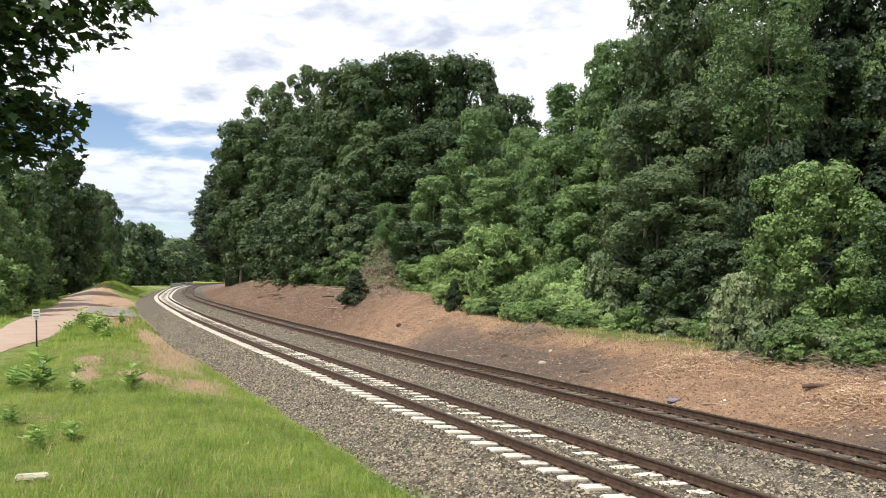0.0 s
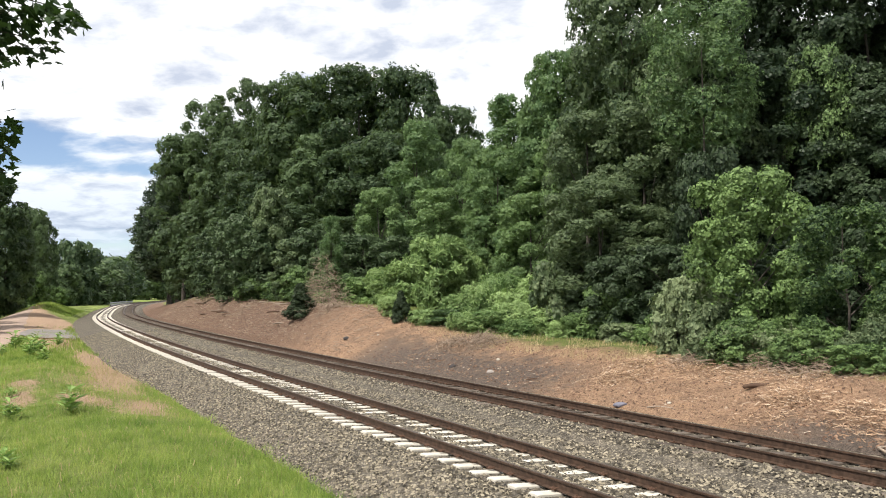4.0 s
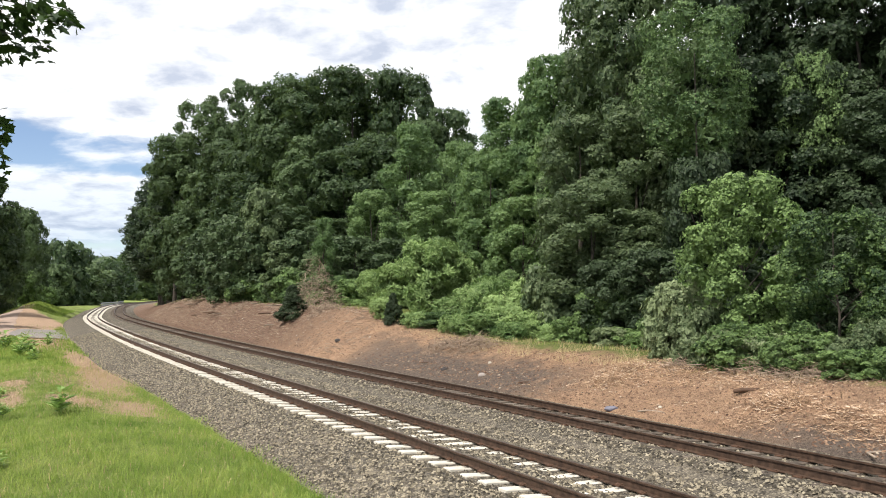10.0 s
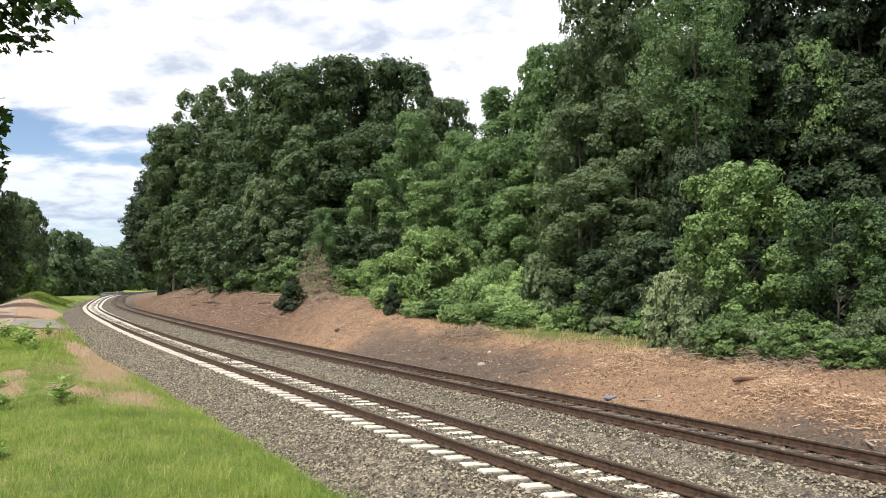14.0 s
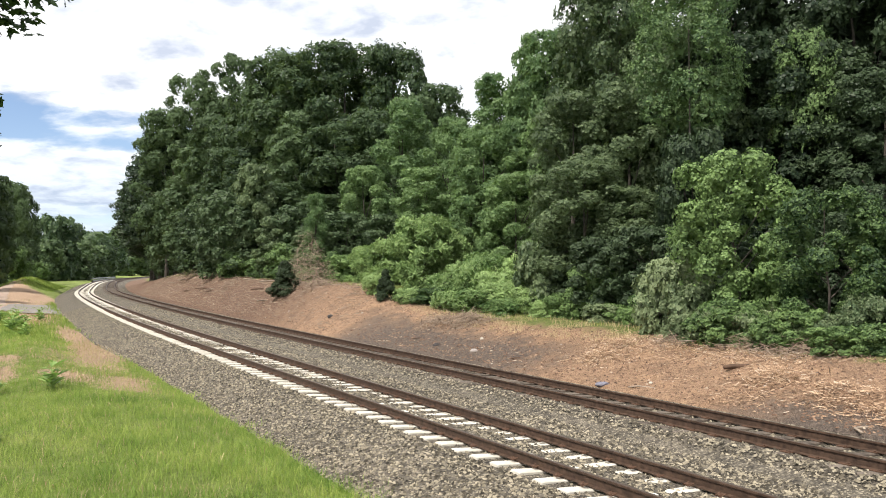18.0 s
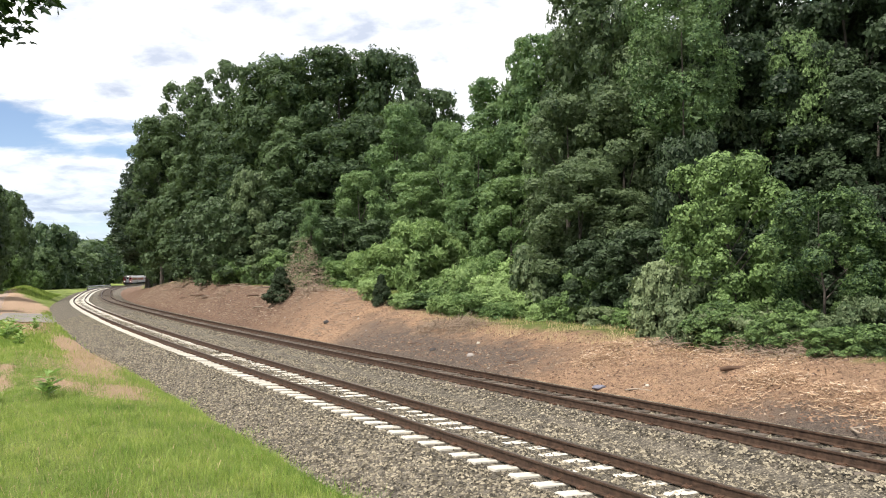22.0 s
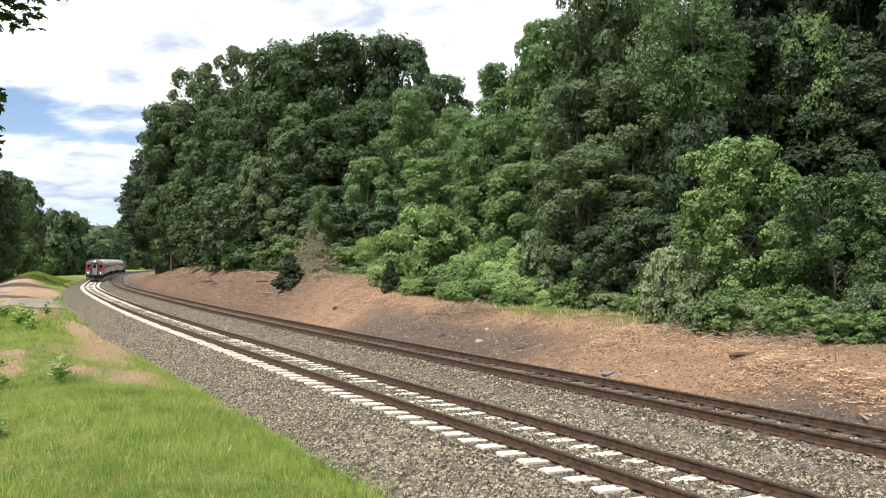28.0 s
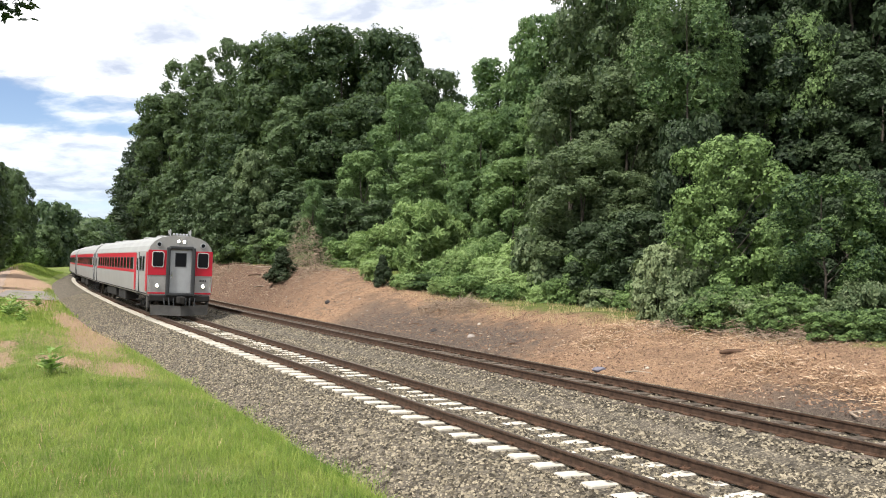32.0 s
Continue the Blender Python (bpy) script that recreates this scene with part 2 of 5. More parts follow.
IRON = plain("rusty_iron", (0.10, 0.055, 0.035), 0.75, 0.3, 0.3, 9.0)

# ---- plan: the two curved tracks ----
STEP = 1.0
ARC = np.arange(-120.0, 1301.0, STEP)
_bend = np.interp(ARC, [0, 40, 80, 120, 160, 200, 240, 280, 320, 380, 480], [.0002, .001, .0006, .0016, .0001, .0014, .0004, .0002, .0004, .0010, .0014])
_turn = np.concatenate([[0], np.cumsum((_bend[1:] + _bend[:-1]) / 2 * STEP)])
_zero = int(np.argmin(abs(ARC)))
TURN = _turn - _turn[_zero] - 0.4355
_sx = np.concatenate([[0], np.cumsum((np.sin(TURN[1:]) + np.sin(TURN[:-1])) / 2 * STEP)])
_sy = np.concatenate([[0], np.cumsum((np.cos(TURN[1:]) + np.cos(TURN[:-1])) / 2 * STEP)])
CX, CY = _sx - _sx[_zero] + 3.887, _sy - _sy[_zero] + 12.0
_grade = np.interp(ARC, [0, 80, 160, 240, 360, 480], [0, -.078, -.439, -.105, -.984, -1.2])
CZ = np.convolve(np.pad(_grade, 30, mode="edge"), np.ones(61) / 61, "valid")
CANT1, CANT2, GAP, RISE2 = 0.0539, 0.0628, 3.99, 0.075


def along(s):
    return np.interp(s, ARC, CX), np.interp(s, ARC, CY), np.interp(s, ARC, CZ), np.interp(s, ARC, TURN)


def at(s, o, z=0.0):
    """World place: s metres along the first track, o metres to its side, z above its rails."""
    x, y, zz, a = along(s)
    return np.stack(np.broadcast_arrays(x + np.cos(a) * o, y - np.sin(a) * o, zz + z), -1)


def bed(o):
    """Top of the ballast over the rails, side to side."""
    return np.interp(o, [-4.4, -3.6, -2.0, -1.4, -0.6, 0, 0.6, 1.4, 2.2, 2.6, 3.1, GAP, GAP + 1.4, GAP + 1.9, 6.9, 7.4],
                     [-.78, -.62, -.19, -.145, -.195, -.2, -.25, -.295, -.19, -.02, -.065, -.16, -.225, -.25, -.5, -.8])


def fbm(x, y, scale, seed=0.0):
    """Soft hills of about unit height."""
    x, y = np.asarray(x, float) / scale + seed * 7.3, np.asarray(y, float) / scale - seed * 3.1
    return (np.sin(x * 1.7 + 1.3 * np.sin(y * 1.1)) + np.sin(y * 2.3 + 1.7 * np.sin(x * 0.9 + 2.0)) + 0.5 * np.sin(x * 4.1 + y * 3.7)) / 2.5


def ground(s, o):
    """Height of the ground over the rails."""
    s, o = np.broadcast_arrays(np.asarray(s, float), np.asarray(o, float))
    top = np.interp(s, [-60, 18, 25, 31, 36, 60, 90, 115, 140, 175, 230, 330], [.62, .6, .7, 1.35, 1.85, 2.0, 2.45, 2.3, 1.5, .7, .3, .2])
    edge = np.interp(s, [-60, 20, 30, 60, 90, 140], [12, 12, 10.2, 10.2, 11.8, 12])
    foot = -0.42
    r = np.clip((o - 6.7) / (edge - 6.7), 0, 1)
    right = foot + (top - foot) * (r * 0.65 + 0.35 * r * r * (3 - 2 * r)) + 0.05 * np.clip(o - edge, 0, 40)
    right = right + 0.07 * fbm(s, o, 0.9, 1) * np.clip((o - 6.9) / 2, 0, 1) + 0.1 * fbm(s, o, 3.1, 2) * np.clip((o - 7.5) / 3, 0, 1)
    left = np.interp(o, [-400, -40, -15, -9, -7, -5, -4.1, -3.6, -3.2], [3, 1.0, -.15, -.15, -.02, -.1, -.2, -.38, -.75]) - 0.28 * np.clip((s - 24) / 10, 0, 1) * np.clip((o + 9) / 3, 0, 1)
    left = left + 0.08 * fbm(s, o, 1.7, 3) * np.clip((-o - 4) / 2, 0, 1) * np.clip(1 - (s - 28) / 8, 0, 1)
    hump = 0.45 * np.exp(-((s - 25) / 6) ** 2 - ((o + 7.5) / 1.6) ** 2)
    mound = 2.1 * np.exp(-((s - 150) / 26) ** 2 - ((o + 9.5) / 3.6) ** 2)
    stand = 1.7 * np.exp(-((s + 9.2) / 4.5) ** 4 - ((o + 8.6) / 3.2) ** 4)
    left = left + hump + mound + stand
    mid = bed(np.clip(o, -4.4, 7.4)) - 0.12
    z = np.where(o > 0, np.where(o > 6.2, right, mid), np.where(o < -3.2, left, mid))
    return np.where((o > -3.35) & (o < 7.2), np.minimum(z, np.where((o > -3.35) & (o < 7.0), mid, z)), z)


BARE = [(17, -6.5, 1.5, 0.6, 0.8), (30, -6.0, 2.5, 0.5, 0.5), (33, -7.5, 3, 0.6, 0.4), (29, -4.2, 6, 0.9, 1.2), (21.6, -8.0, 1.2, 0.5, 0.9), (26, -5.2, 2, 0.4, 0.9), (18.5, -8.0, 1.6, 0.4, 0.7), (38, -4.3, 9, 0.9, 1.3), (53, -6.2, 8, 1.6, 0.6), (15.0, -5.0, 2.0, 0.9, 0.9), (23, -6.4, 3.0, 1.0, 0.5), (27.5, -8.4, 2.4, 1.1, 0.35), (20.5, -5.0, 3.0, 0.8, 0.7), (64, -5.4, 9, 2.2, 0.8), (12, -8.8, 1.2, 0.8, 0.35), (138, -11.5, 11, 1.8, 1.1), (125, -11.5, 25, 2.0, 0.9), (100, -6.2, 17, 2.6, 1.3), (122, -8.8, 12, 2.6, 0.8), (82, -6.5, 10, 2.0, 0.9)]


def bare_at(s, o):
    """How bare the verge is: patches of sand and dry grass."""
    s, o = np.asarray(s, float), np.asarray(o, float)
    so, oo = s + 0.9 * fbm(s, o, 1.3, 4), o + 0.35 * fbm(s, o, 0.9, 7)
    b = sum(k * np.exp(-((so - a) / w) ** 2 - ((oo - c) / v) ** 2) for a, c, w, v, k in BARE)
    return np.clip(b + 0.12 * fbm(s, o, 1.9, 12), 0, 1)


def track_place(x, y):
    """(s, o) of a world place."""
    i = int(np.argmin((CX - x) ** 2 + (CY - y) ** 2))
    dx, dy, a = x - CX[i], y - CY[i], TURN[i]
    return ARC[i] + dx * math.sin(a) + dy * math.cos(a), dx * math.cos(a) - dy * math.sin(a)


def ground_z(x, y):
    s, o = track_place(x, y)
    return float(ground(s, o) + np.interp(s, ARC, CZ))


# ---- mesh helpers ----
def mesh_of(name, verts, faces, material, smooth=False, uvs=None):
    me = bpy.data.meshes.new(name)
    verts, faces = np.asarray(verts, np.float32), np.asarray(faces, np.int32)
    n, k = faces.shape
    me.vertices.add(len(verts)), me.loops.add(n * k), me.polygons.add(n)
    me.vertices.foreach_set("co", verts.ravel())
    me.loops.foreach_set("vertex_index", faces.ravel())
    me.polygons.foreach_set("loop_start", np.arange(0, n * k, k, dtype=np.int32))
    me.polygons.foreach_set("use_smooth", np.full(n, smooth))
    if uvs is not None:
        layer = me.uv_layers.new(name="plan")
        layer.data.foreach_set("uv", np.asarray(uvs, np.float32)[faces.ravel()].ravel())
    me.update()
    me.validate()
    if material:
        me.materials.append(material)
    return me


def part(name, bm, material, parent, label=""):
    """Links a bmesh (or a mesh) as one mesh object under a thing or a part."""
    if isinstance(bm, bmesh.types.BMesh):
        me = bpy.data.meshes.new(name)
        bm.to_mesh(me)
        bm.free()
        me.materials.append(material)
    else:
        me = bm
    ob = new(name, me)
    ob.parent = parent
    return tagged(ob, label)


def box(size, at_=(0, 0, 0), bevel=0.0, seg=1, bm=None):
    bm = bm or bmesh.new()
    made = bmesh.ops.create_cube(bm, size=1.0, matrix=Matrix.Translation(at_) @ Matrix.Diagonal((*size, 1)))
    if bevel:
        edges = list({e for v in made["verts"] for e in v.link_edges})
        bmesh.ops.bevel(bm, geom=edges, offset=bevel, segments=seg, affect="EDGES", profile=0.5)
    return bm


def rod(a, b, r0, r1=None, n=8, bm=None):
    bm = bm or bmesh.new()
    a, b = Vector(a), Vector(b)
    m = Matrix.Translation((a + b) / 2) @ (b - a).to_track_quat("Z", "Y").to_matrix().to_4x4()
    bmesh.ops.create_cone(bm, cap_ends=True, segments=n, radius1=r0, radius2=r0 if r1 is None else r1, depth=(b - a).length, matrix=m)
    return bm


def tubes(paths, n=6):
    """Vertices and quads of tapered tubes: each path is rows of (x, y, z, r)."""
    vs, fs, base = [], [], 0
    ring = np.linspace(0, 2 * np.pi, n, endpoint=False)
    for p in paths:
        p = np.asarray(p, float)
        d = np.gradient(p[:, :3], axis=0)
        d /= np.linalg.norm(d, axis=1)[:, None] + 1e-9
        ref = np.where(abs(d[:, 2:3]) > 0.9, [[1.0, 0, 0]], [[0, 0, 1.0]])
        u = np.cross(d, ref)
        u /= np.linalg.norm(u, axis=1)[:, None] + 1e-9
        w = np.cross(d, u)
        v = p[:, None, :3] + p[:, None, 3:4] * (u[:, None] * np.cos(ring)[None, :, None] + w[:, None] * np.sin(ring)[None, :, None])
        vs.append(v.reshape(-1, 3))
        for i in range(len(p) - 1):
            for j in range(n):
                a, b = base + i * n + j, base + i * n + (j + 1) % n
                fs.append((a, b, b + n, a + n))
        base += len(p) * n
    return np.concatenate(vs), np.array(fs)


def sweep(name, profile, s0, s1, step, material, centre=0.0, closed=True, cant=0.0, rise=0.0, uv=False):
    """A profile of (o, z) swept along the first track's line."""
    prof = np.asarray(profile, float)
    ss = np.arange(s0, s1 + 0.01, step)
    k = len(prof)
    v = np.concatenate([at(s, centre + prof[:, 0], prof[:, 1] + rise - cant * prof[:, 0]) for s in ss])
    m = k if closed else k - 1
    f = [(i * k + j, i * k + (j + 1) % k, (i + 1) * k + (j + 1) % k, (i + 1) * k + j) for i in range(len(ss) - 1) for j in range(m)]
    return mesh_of(name, v, f, material)


# ---- ground ----
gm = Mat("earth_and_grass", 0.95, 0.0, 0.15)
uvn = gm.n.new("ShaderNodeSeparateXYZ")
gm.l.new(gm.tc.outputs["UV"], uvn.inputs[0])
gs, go = uvn.outputs[0], uvn.outputs[1]
n1, n2, n3, n4 = gm.noise(0.35, 5.0), gm.noise(1.6, 5.0), gm.noise(9.0, 5.0, 0.7), gm.noise(45.0, 3.0, 0.6)
soil = gm.ramp(n2, (0.3, (0.30, 0.18, 0.11)), (0.5, (0.46, 0.285, 0.175)), (0.72, (0.60, 0.36, 0.205)))
grit = gm.ramp(n4, (0.4, (0.12, 0.08, 0.055)), (0.58, (0.58, 0.39, 0.26)))
soil = gm.mix(0.5, soil, grit)
soil = gm.mix(gm.math("MULTIPLY", gm.step(n3, 0.5, 0.64), 0.65), soil, (0.15, 0.09, 0.062))
soil = gm.mix(gm.math("MULTIPLY", gm.step(gm.noise(0.9, 6.0, 0.65), 0.5, 0.62), 0.4), soil, (0.16, 0.104, 0.074))
soil = gm.mix(gm.math("MULTIPLY", gm.step(gm.math("ADD", gs, gm.math("MULTIPLY", n1, 10.0)), 33.0, 52.0), 0.9), soil, gm.ramp(n3, (0.38, (0.06, 0.04, 0.031)), (0.62, (0.235, 0.15, 0.108))))
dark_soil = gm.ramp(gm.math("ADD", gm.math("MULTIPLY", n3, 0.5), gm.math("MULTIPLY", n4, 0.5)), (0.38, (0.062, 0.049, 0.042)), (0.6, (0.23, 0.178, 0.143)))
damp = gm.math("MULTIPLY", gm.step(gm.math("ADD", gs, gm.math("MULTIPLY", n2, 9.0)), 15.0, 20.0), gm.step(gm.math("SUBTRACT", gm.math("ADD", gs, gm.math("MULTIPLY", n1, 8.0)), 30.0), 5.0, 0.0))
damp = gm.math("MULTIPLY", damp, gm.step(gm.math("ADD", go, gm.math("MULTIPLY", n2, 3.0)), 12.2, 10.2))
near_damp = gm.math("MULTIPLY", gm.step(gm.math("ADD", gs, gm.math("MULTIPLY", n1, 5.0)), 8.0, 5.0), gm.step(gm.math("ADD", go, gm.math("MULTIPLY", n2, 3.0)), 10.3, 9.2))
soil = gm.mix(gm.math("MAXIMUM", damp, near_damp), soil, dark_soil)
litter = gm.ramp(n3, (0.35, (0.035, 0.035, 0.018)), (0.65, (0.10, 0.09, 0.04)))
verge = gm.ramp(n3, (0.35, (0.09, 0.12, 0.03)), (0.65, (0.22, 0.24, 0.08)))
rightc = gm.mix(gm.step(gm.math("ADD", go, gm.math("MULTIPLY", n2, 2.4)), 12.0, 13.4), soil, verge)
rightc = gm.mix(gm.step(go, 13.0, 14.5), rightc, litter)
turf = gm.ramp(gm.math("ADD", gm.math("MULTIPLY", n2, 0.5), gm.math("MULTIPLY", n3, 0.5)), (0.35, (0.11, 0.15, 0.035)), (0.52, (0.21, 0.26, 0.07)), (0.68, (0.31, 0.31, 0.12)))
sand = gm.ramp(n3, (0.3, (0.36, 0.24, 0.16)), (0.7, (0.52, 0.37, 0.26)))
bare_attr = gm.n.new("ShaderNodeAttribute")
bare_attr.attribute_name = "bare"
bare = gm.step(gm.math("ADD", bare_attr.outputs["Fac"], gm.math("MULTIPLY", gm.math("SUBTRACT", n3, 0.5), 0.7)), 0.3, 0.6)
leftc = gm.mix(bare, turf, sand)
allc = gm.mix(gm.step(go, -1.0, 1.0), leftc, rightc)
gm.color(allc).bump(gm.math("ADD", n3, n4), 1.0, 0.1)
GROUND = gm.m

s_rows = np.concatenate([np.arange(-110, -20, 6), np.arange(-20, 60, 0.5), np.arange(60, 180, 1.5), np.arange(180, 400, 6), np.arange(400, 1301, 40)])
o_rows = np.concatenate([[-900, -500, -250, -140, -90, -60, -45, -35, -28], np.arange(-24, -15, 1.0), np.arange(-15, -3, 0.35), np.arange(-3, 6.4, 1.4),
                         np.arange(6.4, 14, 0.3), np.arange(14, 26, 1.5), [28, 34, 42, 55, 75, 110, 170, 270, 420, 650]])
gsv, gov = np.meshgrid(s_rows, o_rows, indexing="ij")
gp = at(gsv.ravel(), gov.ravel(), ground(gsv.ravel(), gov.ravel()))
ni, nj = len(s_rows), len(o_rows)
ii, jj = np.meshgrid(np.arange(ni - 1), np.arange(nj - 1), indexing="ij")
q = (ii * nj + jj).ravel()
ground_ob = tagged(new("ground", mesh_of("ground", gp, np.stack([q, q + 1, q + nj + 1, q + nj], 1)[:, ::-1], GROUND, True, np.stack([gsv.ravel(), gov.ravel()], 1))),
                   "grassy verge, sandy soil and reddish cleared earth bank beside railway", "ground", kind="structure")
ground_ob.data.attributes.new("bare", "FLOAT", "POINT").data.foreach_set("value", bare_at(gsv.ravel(), gov.ravel()).astype(np.float32))

PATHM = Mat("packed_dirt", 0.95, 0.0, 0.15)
PATHM.color(PATHM.mix(0.3, PATHM.ramp(PATHM.noise(0.6, 5.0), (0.3, (0.25, 0.185, 0.145)), (0.7, (0.36, 0.275, 0.225))), PATHM.ramp(PATHM.noise(30, 4.0), (0.35, (0.22, 0.15, 0.11)), (0.65, (0.48, 0.36, 0.28))))).bump(PATHM.noise(20, 4.0), 0.5, 0.03)


def ribbon(name, rows, material, label, lift=0.07, kind="structure", category="path"):
    """A strip on the ground: rows of (s, inner o, outer o)."""
    rows = np.asarray(rows, float)
    ss = np.linspace(rows[0, 0], rows[-1, 0], 70)
    a, b = np.interp(ss, rows[:, 0], rows[:, 1]), np.interp(ss, rows[:, 0], rows[:, 2])
    wob = 0.25 * fbm(ss, ss * 0, 4.0, 5)
    t = np.linspace(0, 1, 9)
    oo = (a + wob)[:, None] * (1 - t) + (b - wob)[:, None] * t
    sv = np.repeat(ss[:, None], 9, 1)
    v = at(sv.ravel(), oo.ravel(), ground(sv.ravel(), oo.ravel()) + lift - 0.05 * (np.tile(t, len(ss)) * 2 - 1) ** 6)
    i, j = np.meshgrid(np.arange(len(ss) - 1), np.arange(8), indexing="ij")
    k = (i * 9 + j).ravel()
    return tagged(new(name, mesh_of(name, v, np.stack([k, k + 1, k + 10, k + 9], 1), material, True)), label, category, kind=kind)


ribbon("path", [(14, -26, -15), (24, -20, -12), (30, -17.5, -10.9), (36, -14.6, -9.8), (42, -12.6, -9.0), (53, -12.5, -8.7), (72, -12.2, -8.0), (85, -11.7, -8.3), (100, -12.4, -8.8), (131, -13.4, -10), (145, -14.6, -10.8), (165, -18, -13.5)], PATHM.m,
       "packed pinkish dirt road curving beside the railway")
ribbon("gravel_crossing", [(62, -7.6, -3.9), (70, -8.4, -3.6), (80, -8.0, -3.5)],
       plain("crossing_gravel", (0.20, 0.18, 0.165), 0.9, 0, 0.25, 2.0, 0.4), "grey gravel crossing leading from dirt road to track", 0.1)

# ---- ballast ----
bo = np.concatenate([[-4.4], np.arange(-4.0, 7.3, 0.4), [7.4]])
tagged(new("ballast_bed", sweep("ballast_bed", [(o, bed(o)) for o in bo], -100, 1290, 2.0, BALLAST, closed=False)),
       "grey crushed stone ballast bed under both tracks", "ballast", kind="structure")

# ---- tracks ----
RAIL_SHAPE = [(-0.07, -0.18), (0.07, -0.18), (0.07, -0.165), (0.012, -0.15), (0.012, -0.045), (0.036, -0.035), (0.036, -0.004), (0.03, 0.0), (-0.03, 0.0), (-0.036, -0.004), (-0.036, -0.035), (-0.012, -0.045), (-0.012, -0.15), (-0.07, -0.165)]


def track_pose(s, centre, cant, z):
    x, y, zz, a = (float(v) for v in along(s))
    side = Vector((math.cos(a), -math.sin(a), 0))
    p = Vector((x, y, zz + z)) + side * centre
    return Matrix.Translation(p) @ Matrix.Rotation(-a, 4, "Z") @ Matrix.Rotation(math.atan(cant), 4, "Y")


def make_track(centre, cant, rise, label, tie_mesh, tie_name, spacing, drop, fastener=None, near=(-12, 60), last=330):
    track = tagged(new("railway_track"), label, "railway track")
    for side in (-0.7525, 0.7525):
        me = sweep("rail", [(o + side, z) for o, z in RAIL_SHAPE], -60, 1290, 2.0, RAIL, centre, True, cant, rise)
        me.materials.append(RAIL_TOP)
        k = len(RAIL_SHAPE)
        idx = np.zeros(len(me.polygons), np.int32)
        idx[7::k] = 1
        me.polygons.foreach_set("material_index", idx)
        part("rail", me, None, track, "rust-brown steel rail")
    count = int((last + 20) / spacing)
    far_v, far_f, base = [], [], 0
    tv = np.array([v.co for v in tie_mesh.vertices])
    rng = np.random.default_rng(5)
    for i in range(count):
        s = -20 + i * spacing
        m = track_pose(s, centre, cant, rise + drop) @ pose(rng.normal(0, .015), 0, rng.normal(0, .006), 0, 0, rng.normal(0, .5))
        if s < 150:
            ob = new(tie_name, tie_mesh)
            ob.parent, ob.matrix_basis = track, m
            if fastener and near[0] < s < near[1]:
                for x in (-0.9, -0.6, 0.6, 0.9) if fastener.name == "fastener" else (-0.7525, 0.7525):
                    clip = new(fastener.name, fastener)
                    clip.parent, clip.matrix_basis = ob, pose(x, 0, 0, 0, 0, 180 if x in (-0.6, 0.9) else 0)
        else:
            w = tv @ np.array(m.to_3x3()).T + np.array(m.translation)
            far_v.append(w)
            far_f.append([[base + q for q in p.vertices] for p in tie_mesh.polygons if len(p.vertices) == 4])
            base += len(tv)
    rest = part("distant_tie", mesh_of("distant_tie", np.concatenate(far_v), np.concatenate(far_f), tie_mesh.materials[0]), None, track)
    tagged(rest, kind="stuff")
    return track


def tie_mesh_of(name, length, width, height, mat, dip=0.0):
    bm = bmesh.new()
    xs = [-length / 2, -length / 2 + 0.05, -0.4, 0.4, length / 2 - 0.05, length / 2]
    top = [-0.008, 0, -dip, -dip, 0, -0.008]
    rings = []
    for x, t in zip(xs, top):
        w = width / 2
        rings.append([bm.verts.new(c) for c in ((x, -w, -height), (x, -w * .92, t - 0.015), (x, -w * .8, t), (x, w * .8, t), (x, w * .92, t - 0.015), (x, w, -height))])
    for a, b in zip(rings, rings[1:]):
        for j in range(5):
            bm.faces.new((a[j], a[j + 1], b[j + 1], b[j]))
    for r, rev in ((rings[0], 1), (rings[-1], 0)):
        bm.faces.new((r[0], r[1], r[4], r[5]) if not rev else (r[5], r[4], r[1], r[0]))
        bm.faces.new((r[1], r[2], r[3], r[4]) if not rev else (r[4], r[3], r[2], r[1]))
    bmesh.ops.recalc_face_normals(bm, faces=bm.faces)
    me = bpy.data.meshes.new(name)
    bm.to_mesh(me)
    bm.free()
    me.materials.append(mat)
    return me


fb = box((0.10, 0.05, 0.05), (0, 0, 0.035), 0.012)
rod((-0.05, 0.05, 0.03), (0.05, 0.05, 0.06), 0.013, n=6, bm=fb)
rod((-0.05, -0.05, 0.03), (0.05, -0.05, 0.06), 0.013, n=6, bm=fb)
fast_me = bpy.data.meshes.new("fastener")
fb.to_mesh(fast_me), fb.free(), fast_me.materials.append(IRON)

pb = box((0.30, 0.20, 0.02), (0, 0, 0.012), 0.004)
for x in (-0.12, 0.12):
    box((0.035, 0.035, 0.03), (x, 0.06 if x > 0 else -0.06, 0.03), 0.006, 1, pb)
plate_me = bpy.data.meshes.new("tie_plate")
pb.to_mesh(plate_me), pb.free(), plate_me.materials.append(IRON)

make_track(0.0, CANT1, 0.0, "railway track with white concrete ties and rusty rails", tie_mesh_of("concrete_tie", 2.59, 0.27, 0.16, CONCRETE, 0.03), "concrete_tie", 0.61, -0.175, fast_me)
make_track(GAP, CANT2, RISE2, "older railway track with dark wooden ties and rusty rails", tie_mesh_of("wooden_tie", 2.59, 0.23, 0.14, WOOD), "wooden_tie", 0.52, -0.185, plate_me)


